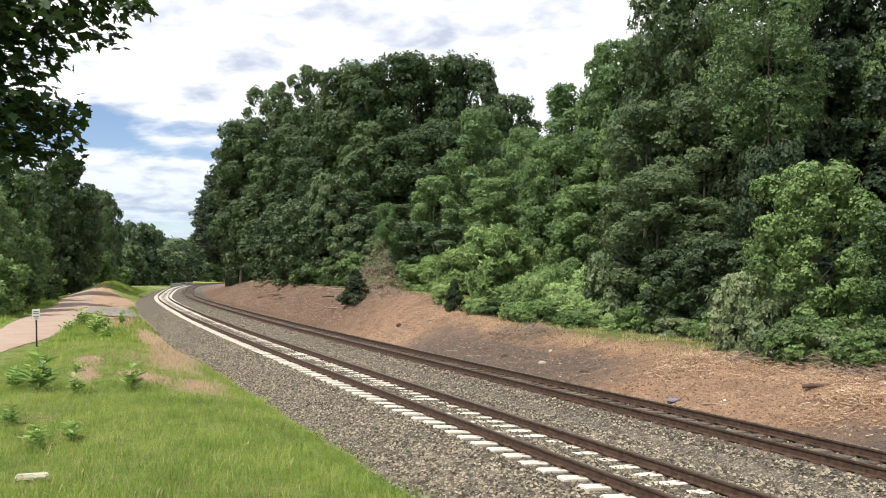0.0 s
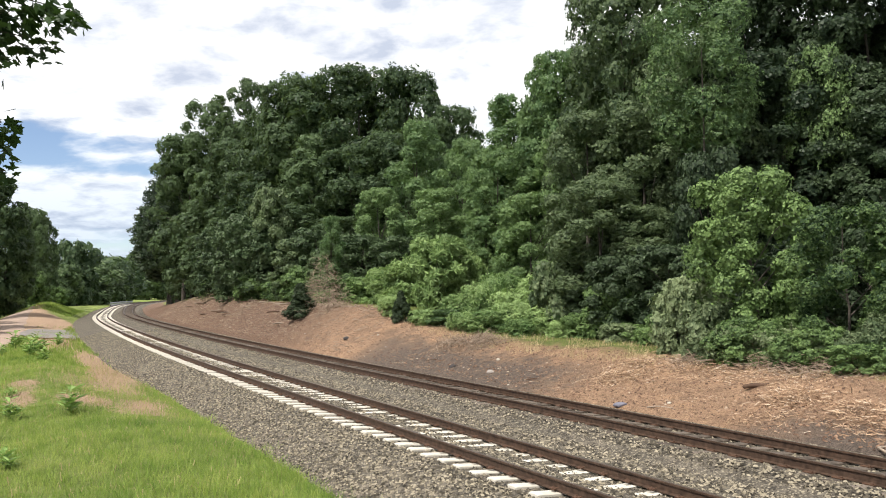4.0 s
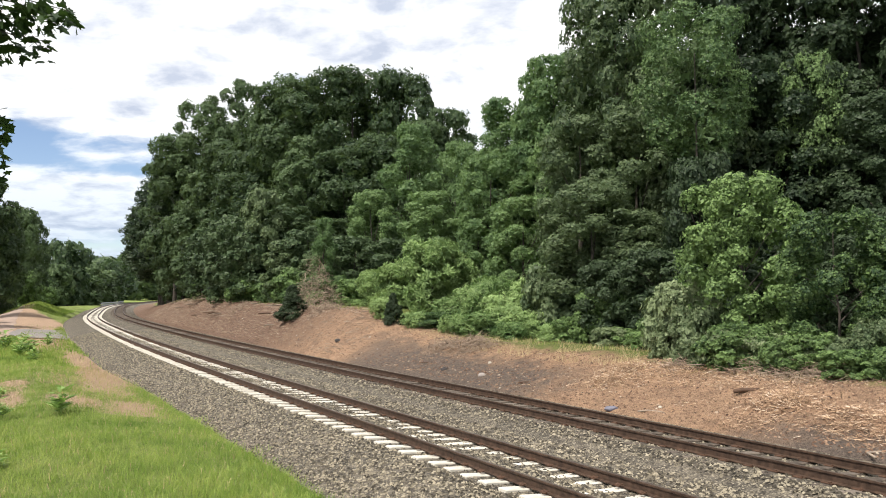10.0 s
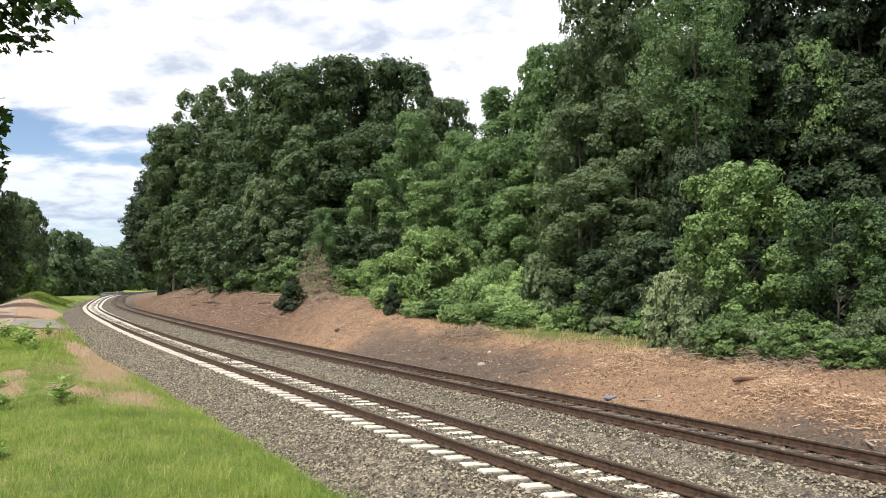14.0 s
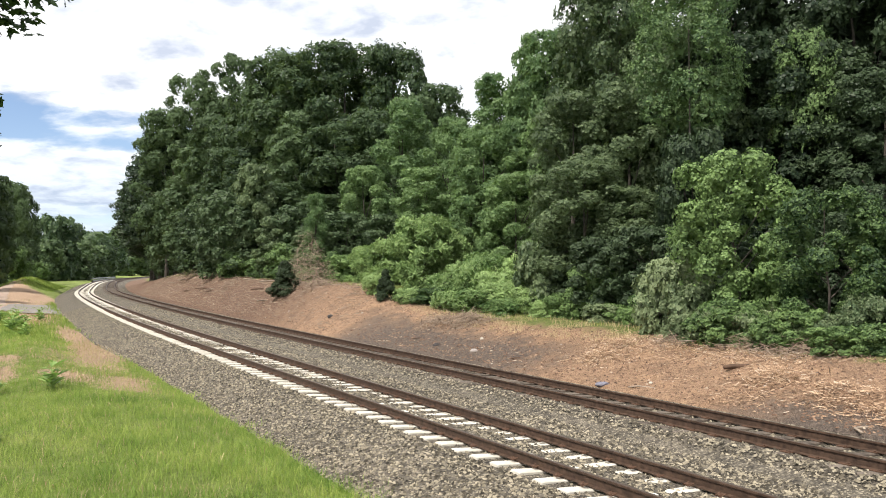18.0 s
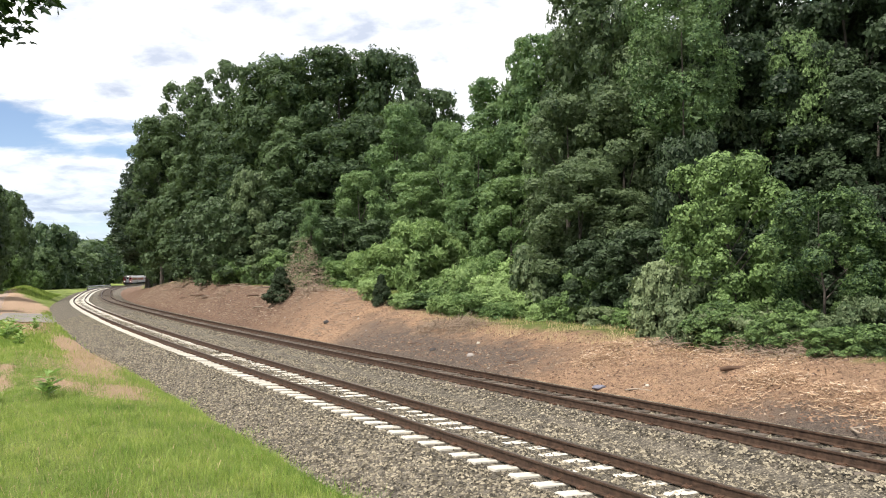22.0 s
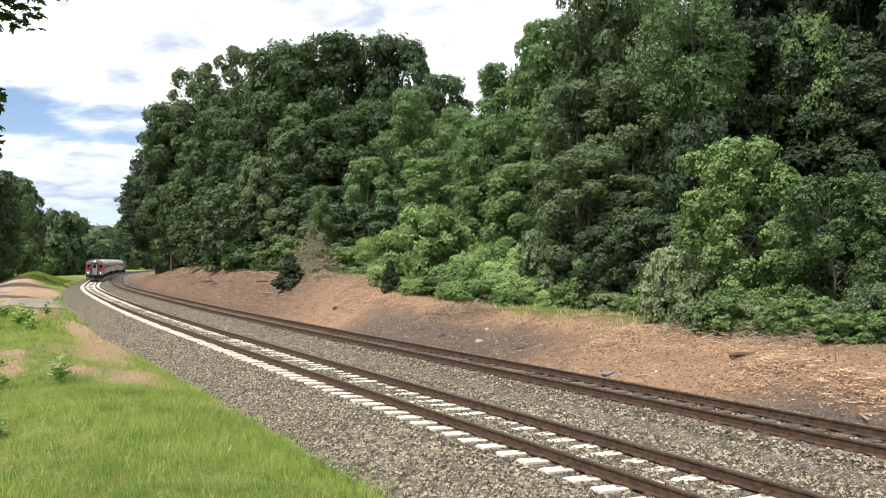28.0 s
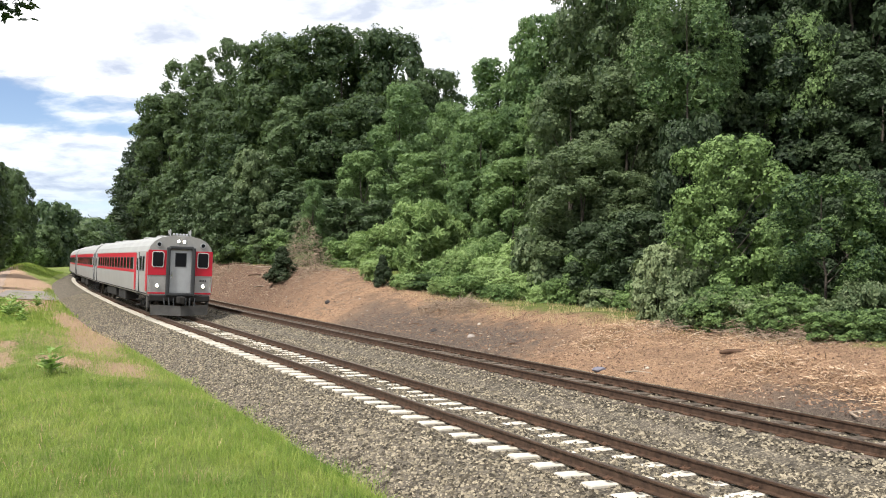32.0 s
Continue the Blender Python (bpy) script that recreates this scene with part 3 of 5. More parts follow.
# stones lying on the bed, the nearest stretch
def stones(name, n, s0, s1, o0, o1, lo, hi, label, place, mat=STONE, seed=3, power=1.3):
    rng = np.random.default_rng(seed)
    s, o = s0 + (s1 - s0) * rng.random(n) ** power, rng.uniform(o0, o1, n)
    on_tie = (abs(o) < 1.3) | (abs(o - GAP) < 1.3)
    keep = ~on_tie | (rng.random(n) < np.where(abs(o) < 0.36, 0.7, np.where(abs(o - GAP) < 1.3, 0.3, 0.25)))
    s, o, z = s[keep], o[keep], place(s, o)[keep]
    base = np.array([(1, -0.8, -0.5), (1, 0.8, -0.5), (-1, 0.8, -0.5), (-1, -0.8, -0.5), (0.6, 0.05, 0.85), (-0.55, -0.05, 0.8)])
    faces = np.array([(0, 1, 4), (1, 2, 5), (1, 5, 4), (2, 3, 5), (3, 0, 4), (3, 4, 5)])
    size = rng.uniform(lo, hi, len(s)) / 2
    v = base[None] * rng.uniform(0.55, 1.35, (len(s), 6, 3)) * size[:, None, None] * np.array([1.25, 0.8, 0.8])
    a = rng.uniform(0, 6.28, len(s))
    c, d = np.cos(a)[:, None], np.sin(a)[:, None]
    v = np.stack([v[..., 0] * c - v[..., 1] * d, v[..., 0] * d + v[..., 1] * c, v[..., 2]], -1)
    v = v + at(s, o, z + size * 0.35)[:, None, :]
    f = faces[None] + 6 * np.arange(len(s))[:, None, None]
    return tagged(new(name, mesh_of(name, v.reshape(-1, 3), f.reshape(-1, 3), mat)), label, "ballast stones", kind="stuff")


stones("ballast_stones", 112000, -4, 68, -3.9, 6.9, 0.03, 0.062, "loose grey crushed stones covering the railway bed", lambda s, o: bed(o), power=1.9)


# ---- vegetation ----
# clods and pebbles of the cleared bank
CLOD = Mat("earth_clods", 0.95, 0.0, 0.15)
CLOD.color(CLOD.ramp(CLOD.island(), (0.0, (0.075, 0.046, 0.034)), (0.7, (0.22, 0.135, 0.09)), (0.97, (0.34, 0.23, 0.155)), (1.0, (0.5, 0.42, 0.33))))
stones("earth_clods", 16000, -1, 95, 6.8, 11.6, 0.015, 0.075, "reddish clods and pebbles on the bank", lambda s, o: ground(s, o), CLOD.m, 4)


def rosettes(rng, p, d, size, leaves, slim, sag=0.2, lift=0.2, wide=False):
    """Leaves spread like an umbrella round the twig ends p that point along d: broad wedges, or pointed blades."""
    n = len(p)
    e1 = np.cross(d, [0.31, 0.2, 0.93])
    e1 /= np.linalg.norm(e1, axis=1)[:, None] + 1e-9
    e2 = np.cross(d, e1)
    a = (np.arange(leaves) * 2 * np.pi / leaves)[None] + rng.uniform(0, 6.28, (n, 1)) + rng.normal(0, 0.3, (n, leaves))
    t = e1[:, None] * np.cos(a)[..., None] + e2[:, None] * np.sin(a)[..., None] + d[:, None] * rng.normal(lift, 0.28, (n, leaves, 1))
    t[..., 2] -= sag
    t /= np.linalg.norm(t, axis=2)[..., None]
    nrm = d[:, None] + rng.normal(0, 0.3, (n, leaves, 3))
    nrm -= t * (nrm * t).sum(2)[..., None]
    nrm /= np.linalg.norm(nrm, axis=2)[..., None]
    b = np.cross(nrm, t)
    L = size * rng.uniform(0.65, 1.3, (n, 1, 1)) * rng.uniform(0.75, 1.2, (n, leaves, 1))
    W = L * slim * 0.5
    q = p[:, None] + rng.normal(0, 0.12, (n, leaves, 3)) * size
    if wide:
        v = np.stack([q - t * L * 0.1, q + t * L * 0.95 + b * W, q + t * L * 0.8 - b * W], 2)
        return v.reshape(-1, 3), np.arange(n * leaves * 3).reshape(-1, 3)
    v = np.stack([q, q + t * L * 0.5 + b * W, q + t * L - nrm * L * 0.18, q + t * L * 0.5 - b * W], 2)
    return v.reshape(-1, 3), np.arange(n * leaves * 4).reshape(-1, 4)


def crown_lobes(rng, n, height, radius, low, lobe, form):
    """Centres and radii of the leafy masses that make a crown: a dome, a cone, or an open crown with gaps."""
    u = (np.arange(n) + rng.random(n)) / n
    a = np.arange(n) * 2.4 + rng.normal(0, 0.35, n)
    if form == "cone":
        f = 1.0 - 0.93 * u
    else:
        f = np.sqrt(np.clip(1 - np.clip((u - 0.5) / 0.55, 0, 1) ** 2.6, 0.12, 1)) * (0.74 + 0.26 * np.clip(u / 0.3, 0, 1))
    r = radius * lobe * rng.uniform(0.72, 1.3, n) * (1 if form != "cone" else 0.35 + 0.65 * f)
    out = np.clip(radius * f - r * 0.75, 0, None) * rng.uniform(0.8, 1.1, n) * (1 + 0.13 * np.sin(2 * a + rng.uniform(0, 6)))
    out = np.where(rng.random(n) < 0.1, out * 0.4, out)
    z = low + (height - low) * u
    z = np.minimum(z, height - r * rng.uniform(0.72, 0.95, n)) + (0.0 if form != "open" else rng.normal(0, 0.02 * height, n))
    return np.stack([np.cos(a) * out, np.sin(a) * out, np.maximum(z, r * 0.35)], 1), r


def trunk_paths(rng, height, radius, pts, limbs=9, girth=0.2):
    bend = rng.normal(0, 0.25, (6, 2)).cumsum(0) * 0.35
    trunk = [(bend[i, 0], bend[i, 1], height * 0.86 * i / 5, girth * (1 - 0.8 * i / 5)) for i in range(6)]
    trunk[0] = (bend[0, 0], bend[0, 1], -0.4, girth * 1.35)
    paths = [trunk]
    far = pts[np.argsort(-np.hypot(pts[:, 0], pts[:, 1]))][:limbs * 2:2]
    for q in far:
        k = np.clip((q[2] * 0.62) / (height * 0.86) * 5, 0.6, 4.6)
        a = np.array([np.interp(k, range(6), [t[j] for t in trunk]) for j in range(4)])
        mid = (a[:3] + q) / 2 + [0, 0, 0.06 * height]
        mid[:2] = a[:2] * 0.45 + q[:2] * 0.55
        paths.append([(*a[:3], a[3] * 0.6), (*mid, a[3] * 0.38), (*q, 0.02)])
    return paths


def plant(name, mat, seed, height, radius, low, lobes, twigs, size, label, category, group, lobe=0.34, leaves=6, slim=0.75, sag=0.2, lift=0.2, wide=True,
          squash=0.8, form="dome", limbs=9, girth=0.2, crown_name="crown", core=10, shell=0.72, sprays=0):
    """One tree or shrub: an Empty at its base with trunk and crown. twigs: leafy twig ends in all."""
    rng = np.random.default_rng(seed)
    c, r = crown_lobes(rng, lobes, height, radius, low, lobe, form)
    k = rng.choice(lobes, twigs, p=r ** 2 / (r ** 2).sum())
    axis = c[k] * [1, 1, 0] / (np.linalg.norm(c[k] * [1, 1, 0], axis=1)[:, None] + 1e-3)
    d = rng.normal(size=(twigs, 3))
    d /= np.linalg.norm(d, axis=1)[:, None]
    d = d + axis * 0.5 + [0, 0, 0.42]
    d /= np.linalg.norm(d, axis=1)[:, None]
    reach = r[k] * rng.uniform(shell, 1.06, twigs) * (1 + 0.16 * np.sin(d[:, 0] * 7 + k) * np.sin(d[:, 1] * 6 + 2 * k) + 0.1 * np.sin(d[:, 2] * 11 + k))
    p = c[k] + d * reach[:, None] * [1, 1, squash]
    p[:, 2] = np.maximum(p[:, 2], 0.03)
    v, f = rosettes(rng, p, d, size, leaves, slim, sag, lift, wide)
    ck = np.repeat(np.arange(lobes), core)
    cd = rng.normal(size=(len(ck), 3))
    cd /= np.linalg.norm(cd, axis=1)[:, None]
    cv, cf = rosettes(rng, c[ck] * [0.82, 0.82, 0.98] + cd * (r[ck] * 0.4)[:, None], cd, float(r.mean()) * 0.36, 3, 0.9, 0.1, 0.0, wide)
    v, f = np.concatenate([v, cv]), np.concatenate([f, cf + len(v)])
    ob = tagged(new(name), label, category, group)
    stems = trunk_paths(rng, height, radius, c, limbs, girth)
    if sprays:                                             # shoots that stand out of the crown, leafy along their length
        i = rng.choice(lobes, sprays)
        sd = rng.normal(size=(sprays, 3)) + c[i] * [1, 1, 0] / (radius * 0.4) + [0, 0, 0.5]
        sd /= np.linalg.norm(sd, axis=1)[:, None]
        t = np.linspace(0.6, 1.0, 9)[None, :, None]
        long = (r[i] * rng.uniform(1.25, 1.7, sprays))[:, None, None]
        sp = c[i][:, None] + sd[:, None] * t * long
        sp[..., 2] -= 0.22 * (t[..., 0] ** 3) * long[..., 0]
        sv, sf = rosettes(rng, sp.reshape(-1, 3), np.repeat(sd, 9, 0), size * 0.85, 3, slim, sag, 0.2, wide)
        v, f = np.concatenate([v, sv]), np.concatenate([f, sf + len(v)])
        if height < 4:
            stems += [[(0, 0, q[0, 2] * 0.5, 0.014), *((*e, 0.012 - 0.001 * j) for j, e in enumerate(q[::2]))] for q in sp]
    part(crown_name, mesh_of(crown_name, v, f, mat), None, ob)
    tv, tf = tubes(stems)
    part("trunk" if girth > 0.06 else "stem", mesh_of("trunk", tv, tf, BARK, True), None, ob)
    return ob


def place_all(protos, rows, seed=1, lean=2.0, wide=1.0):
    """Stands copies of the prototypes at rows of (x, y, top, radius)."""
    rng = np.random.default_rng(seed)
    for i, (x, y, top, r) in reversed(list(enumerate(rows))):  # the prototypes themselves last
        ob, h0, r0 = protos[i % len(protos)]
        s, o = track_place(x, y)
        if 0 < o < 11.6 and s > 60:                     # keep trunks off the cut bank
            x, y = (float(v) for v in at(s, 11.8)[:2])
        if s > 180 and -r - 4 < o < r + 9:               # keep far crowns clear of the tracks
            x, y = (float(v) for v in at(s, -r - 5 if o < 2 else r + 10)[:2])
        z = ground_z(x, y) - 0.15
        h = max(top - z, 0.4)
        w = max(r / r0 * wide, h / h0 / 1.5)                # no plant drawn out too tall
        m = pose(x, y, z, rng.uniform(-lean, lean), rng.uniform(-lean, lean), rng.uniform(0, 360)) @ Matrix.Diagonal((w, w, h / h0, 1))
        if i < len(protos):
            ob.matrix_basis = m
        else:
            copy_thing(ob, m)


def protos_of(n, **kw):
    return [(plant(seed=kw["seed0"] + i, **{k: v for k, v in kw.items() if k != "seed0"}), kw["height"], kw["radius"]) for i in range(n)]


CUTTING = "trees along the railway cutting"
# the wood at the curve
place_all(protos_of(2, name="oak_tree", mat=LEAF_SHADED, seed0=910, height=22, radius=4.6, low=8.0, lobes=46, twigs=4600, size=0.34, label="broadleaf tree with nearly black-green crown at the curve", category="tree", group=CUTTING, girth=0.26), [
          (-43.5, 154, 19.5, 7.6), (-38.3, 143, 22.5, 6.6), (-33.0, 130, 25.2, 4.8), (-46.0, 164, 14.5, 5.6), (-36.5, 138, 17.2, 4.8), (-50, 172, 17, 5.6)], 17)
place_all(protos_of(2, name="open_oak_tree", mat=LEAF_OAK, seed0=930, height=30, radius=4.8, low=8, lobes=44, lobe=0.27, twigs=3900, size=0.34, form="open", core=4, limbs=14, label="tall broadleaf tree with open crown and sky between boughs", category="tree", group=CUTTING, girth=0.28), [
          (-24.6, 118, 30.4, 4.2), (-18.9, 114, 32.6, 4.0)], 18)
place_all(protos_of(4, name="oak_tree", mat=LEAF_OAK, seed0=240, height=22, radius=4.8, low=2.0, lobes=50, twigs=5100, size=0.32, label="tall broadleaf tree with dense dark green crown", category="tree", group=CUTTING, girth=0.26), [
          (-10.0, 96, 28.1, 5.6), (-2.9, 92, 28.2, 5.8), (2.8, 90, 27.7, 4.0), (-28.9, 122, 26.6, 5.0), (-14.5, 102, 25.8, 4.6), (-19.5, 108, 22.9, 4.6), (-23.2, 112, 19.3, 5.0), (-7.6, 89, 19.8, 4.4), (-3.6, 86, 18.1, 4.4),
          (-14.8, 98, 17.2, 4.6), (0.3, 84, 19.1, 3.8), (7.3, 86, 22.4, 3.4), (-7.1, 102, 27.4, 5.0), (-0.6, 98, 25.8, 4.6), (4.6, 84, 20.5, 3.4), (-9.3, 84, 11.7, 3.4), (-4.6, 80, 10.1, 3.3), (-18.5, 100, 12.0, 3.8), (-22, 124, 28.5, 5.5), (-14, 116, 29.0, 5.5), (5.2, 98, 24.0, 4.4), (-34, 138, 23.0, 4.6)], 15)
place_all(protos_of(2, name="background_tree", mat=LEAF_DARK, seed0=300, height=18, radius=5, low=0.6, lobes=40, twigs=1500, size=0.62, leaves=5, label="dark green tree standing deeper in the wood", category="tree", group="trees deeper in the wood", girth=0.2), [
          (-23.5, 128, 22, 5.5), (-14.7, 122, 24, 5.9), (-6.8, 116, 24, 5.6), (0.5, 112, 22, 5.5), (6.8, 102, 17, 5), (11.2, 92, 14, 4.5), (13, 54, 17.5, 3.2), (16.5, 52, 19, 4.2), (11.5, 66, 14, 3.6), (14.9, 70, 13, 4.5), (18.2, 60, 15, 4.9), (21.3, 55, 17, 4.5), (24.8, 52, 19, 4.7), (27.4, 47, 18, 4.3), (30, 45, 17.5, 4), (34, 46, 18, 4.5),
          (-31, 150, 17, 5.2), (-38, 165, 13, 4.6), (12.5, 60, 10, 3.4), (17, 49, 11, 3.6), (22, 46, 12, 3.8), (28, 38, 14, 3.8), (26, 33, 13, 3.4)], 18)
place_all(protos_of(3, name="understory_tree", mat=LEAF_DARK, seed0=320, height=9, radius=2.9, low=0.3, lobes=34, twigs=2300, size=0.25, label="small dark green understory tree leafy to the ground", category="tree", group="understory trees", girth=0.11), [
          (-12.4, 80, 10, 3.2), (-6.2, 72, 8.5, 2.9), (-15.5, 86, 11, 3.3), (-20.5, 99, 10.5, 3.2), (-27, 123, 9, 3), (-32.2, 134.5, 7.7, 2.6), (-35.1, 144, 7.7, 2.8), (-38.3, 155.4, 6.9, 2.8), (-41.5, 168, 6.8, 3), (-24, 112, 8, 2.8),
          (11.2, 60, 9, 3.2), (14.9, 54, 9, 2.6), (14, 47, 8, 2.6), (11.4, 52, 6.3, 2.5), (1, 63, 7, 2.5), (-2.5, 68, 7.5, 2.6), (5.4, 56, 5.5, 2.2)], 19)
# the tall trees over the cutting
place_all(protos_of(2, name="tall_oak_tree", mat=LEAF_OAK_LIT, seed0=340, limbs=7, height=17, radius=3.4, low=2, lobes=52, lobe=0.32, twigs=6500, size=0.19, squash=0.8, leaves=6, label="tall dark broadleaf tree with layered leafy boughs", category="tree", group=CUTTING, girth=0.2), [
          (13.0, 43, 19.8, 3.0), (15.3, 42, 20.5, 2.9), (10.2, 41, 11.8, 2.2), (12.8, 40, 12.1, 2.5), (15.6, 38, 12.5, 2.3), (9.9, 37.5, 7.9, 2.1), (12.2, 36.8, 6.6, 1.6)], 22)
place_all(protos_of(2, name="tall_oak_tree", mat=LEAF_SHADED, seed0=350, limbs=7, height=17, radius=3.4, low=2, lobes=56, lobe=0.32, twigs=6500, size=0.19, squash=0.7, sag=0.35, label="tall broadleaf tree with deep green shaded crown", category="tree", group=CUTTING, girth=0.2), [
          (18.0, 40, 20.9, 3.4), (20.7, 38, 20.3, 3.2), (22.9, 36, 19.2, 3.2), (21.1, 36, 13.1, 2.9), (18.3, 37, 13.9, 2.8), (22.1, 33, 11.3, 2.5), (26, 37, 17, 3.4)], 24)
place_all(protos_of(3, name="ash_tree", mat=LEAF_ASH, seed0=250, height=13, radius=2.6, low=0.8, lobes=42, lobe=0.31, twigs=4600, size=0.22, slim=0.5, leaves=6, lift=0.45, sag=0.25, label="lighter green feathery broadleaf tree at wood edge", category="tree", group=CUTTING, girth=0.15, sprays=40), [
          (2.5, 72, 17.6, 3.1), (-0.6, 70, 11.6, 1.9), (6.2, 66, 15.0, 2.1), (3.8, 62, 10.6, 2.4), (8.7, 56, 16.1, 3.0), (8.0, 54.5, 12.6, 2.4), (9.8, 53.5, 14.6, 2.4), (10.9, 52, 18.2, 2.6), (7.0, 50, 11.5, 2.2), (10.5, 48, 11.9, 1.7), (8.0, 46, 8.3, 1.8), (6.2, 50, 8.1, 1.4), (-4.3, 62, 8.6, 1.0)], 16)
place_all(protos_of(2, name="tall_ash_tree", mat=LEAF_LIMB, seed0=270, height=17, radius=3.0, low=9.5, lobes=30, lobe=0.34, twigs=4000, size=0.15, slim=0.5, lift=0.4, limbs=0, core=2, label="tall lighter green tree with sunlit feathery top", category="tree", group=CUTTING, girth=0.1, sprays=30), [
          (14.3, 35.2, 15.6, 2.6), (19.6, 35.5, 13.6, 1.2)], 33)
place_all(protos_of(2, name="thicket_tree", mat=LEAF_SHADED, seed0=620, height=6, radius=2.0, low=0.3, lobes=34, twigs=4000, size=0.14, label="small dark tree in the shade of the wood", category="tree", group="understory trees", girth=0.08), [
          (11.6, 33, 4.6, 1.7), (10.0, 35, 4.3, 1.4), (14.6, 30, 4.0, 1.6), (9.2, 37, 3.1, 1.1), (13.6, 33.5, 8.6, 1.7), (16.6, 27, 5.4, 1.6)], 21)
place_all(protos_of(2, name="vine_covered_tree", mat=LEAF_VINE, seed0=460, height=6, radius=2.0, low=0.1, lobes=60, lobe=0.24, twigs=9000, size=0.095, slim=0.8, leaves=4, sag=0.6, lift=0.25, shell=0.6, wide=False, squash=0.95, label="small tree smothered in climbing green vines", category="tree", group="vine-covered trees", girth=0.065, limbs=4, core=14, sprays=60), [
          (12.4, 27, 6.9, 2.0), (13.8, 23.5, 5.3, 1.7), (15.4, 23.4, 3.9, 1.2)], 34)
place_all(protos_of(2, name="bank_edge_tree", mat=LEAF_OAK_LIT, seed0=660, height=9, radius=2.3, low=0.2, lobes=36, lobe=0.3, twigs=2600, size=0.25, label="leafy grey-green tree hanging over the bank edge", category="tree", group=CUTTING, girth=0.1, sprays=30), [
          (-11.5, 80, 13.0, 2.2), (-14.7, 86, 8.7, 1.9), (-8.6, 72, 7.5, 1.9), (-4.8, 64, 6.1, 1.6)], 51)
# shrubs on the bank
place_all(protos_of(2, name="sumac_shrub", mat=LEAF_BRIGHT, seed0=440, height=3.6, radius=1.8, low=0.3, lobes=22, twigs=1100, size=0.29, leaves=9, slim=0.28, sag=0.15, lift=0.4, wide=False, label="spreading sumac with long feathery green leaves", category="shrub", group="shrubs on the bank", girth=0.05, limbs=6), [
          (3.1, 49, 5.9, 2.0), (1.6, 51, 4.7, 1.8), (5.1, 50, 5.3, 1.6), (-0.2, 54, 4.4, 1.5)], 29)
place_all(protos_of(4, name="green_shrub", mat=LEAF_VINE, seed0=445, height=2.7, radius=1.5, low=0.1, lobes=22, lobe=0.38, twigs=2300, size=0.13, leaves=5, label="dense green shrub on the bank top", category="shrub", group="shrubs on the bank", girth=0.04, limbs=5, sprays=14), [
          (9.1, 40, 3.9, 1.3), (9.8, 36, 3.0, 1.2), (8.7, 36, 1.8, 0.9), (9.9, 33, 1.4, 0.8), (-1.4, 57, 3.9, 1.8), (-4.0, 62, 4.3, 1.7), (-7.4, 70, 5.0, 2.0), (3.0, 42.6, 1.9, 1.2),
          (10.6, 31, 1.9, 0.8), (9.9, 30.5, 1.4, 0.7), (-9.5, 73, 4.2, 1.9), (-12.9, 80, 4.6, 2.0), (-22.4, 106, 5.2, 2.2), (11.3, 24.8, 1.9, 1.0), (10.6, 25.3, 1.5, 0.8), (12.4, 22.8, 1.7, 0.9), (12.6, 21.3, 1.3, 0.8), (11.9, 23.4, 1.5, 0.8), (13.3, 20.8, 1.4, 0.8)], 31)
place_all(protos_of(3, name="bright_shrub", mat=LEAF_BRIGHT, seed0=580, height=1.7, radius=1.2, low=0.05, lobes=18, lobe=0.4, twigs=1900, size=0.12, leaves=5, slim=0.45, lift=0.5, label="bright yellow-green leafy shrub on the bank top", category="shrub", group="shrubs on the bank", girth=0.03, limbs=4, sprays=20), [
          (5.1, 40, 1.9, 1.3), (6.5, 38.5, 1.5, 1.1), (4.1, 41, 1.8, 1.1), (6.1, 41, 2.8, 1.3), (7.8, 36.5, 1.4, 0.8), (1.9, 43.4, 1.9, 1.0), (4.7, 42, 3.2, 1.2), (0.2, 46.5, 2.6, 0.9), (5.8, 43, 3.7, 1.5), (7.8, 42, 3.5, 1.5), (4.0, 43, 2.6, 1.3), (6.3, 40, 2.3, 1.4), (7.9, 38.5, 2.1, 1.2)], 40)
place_all(protos_of(3, name="grey_green_shrub", mat=LEAF_GREY, seed0=510, height=1.5, radius=1.0, low=0.05, lobes=20, lobe=0.36, twigs=1900, size=0.1, leaves=5, lift=0.4, label="low grey-green shrub at edge of cleared soil", category="shrub", group="shrubs on the bank", girth=0.03, limbs=4, sprays=16), [
          (10.8, 28.5, 3.2, 1.3), (11.0, 27.5, 2.4, 1.0), (10.1, 28.2, 2.0, 0.8), (8.4, 39, 4.2, 1.2), (13.9, 21.7, 2.1, 0.8), (13.1, 21.8, 1.6, 0.7), (11.0, 25.2, 1.7, 0.9), (11.8, 24.2, 1.6, 0.9), (12.3, 23.2, 1.5, 0.8), (9.4, 33, 1.4, 0.8), (10.4, 26.2, 1.4, 0.7)], 39)
place_all(protos_of(1, name="young_conifer", mat=LEAF_CONIFER, seed0=630, height=2, radius=0.7, low=0.1, lobes=34, lobe=0.4, twigs=2300, size=0.1, slim=0.3, leaves=6, form="cone", label="small dark young conifer on the bank edge", category="conifer", group="young conifers", girth=0.04, limbs=4), [
          (-6.0, 56.2, 3.5, 1.25), (0.65, 44, 2.9, 0.7)], 42)
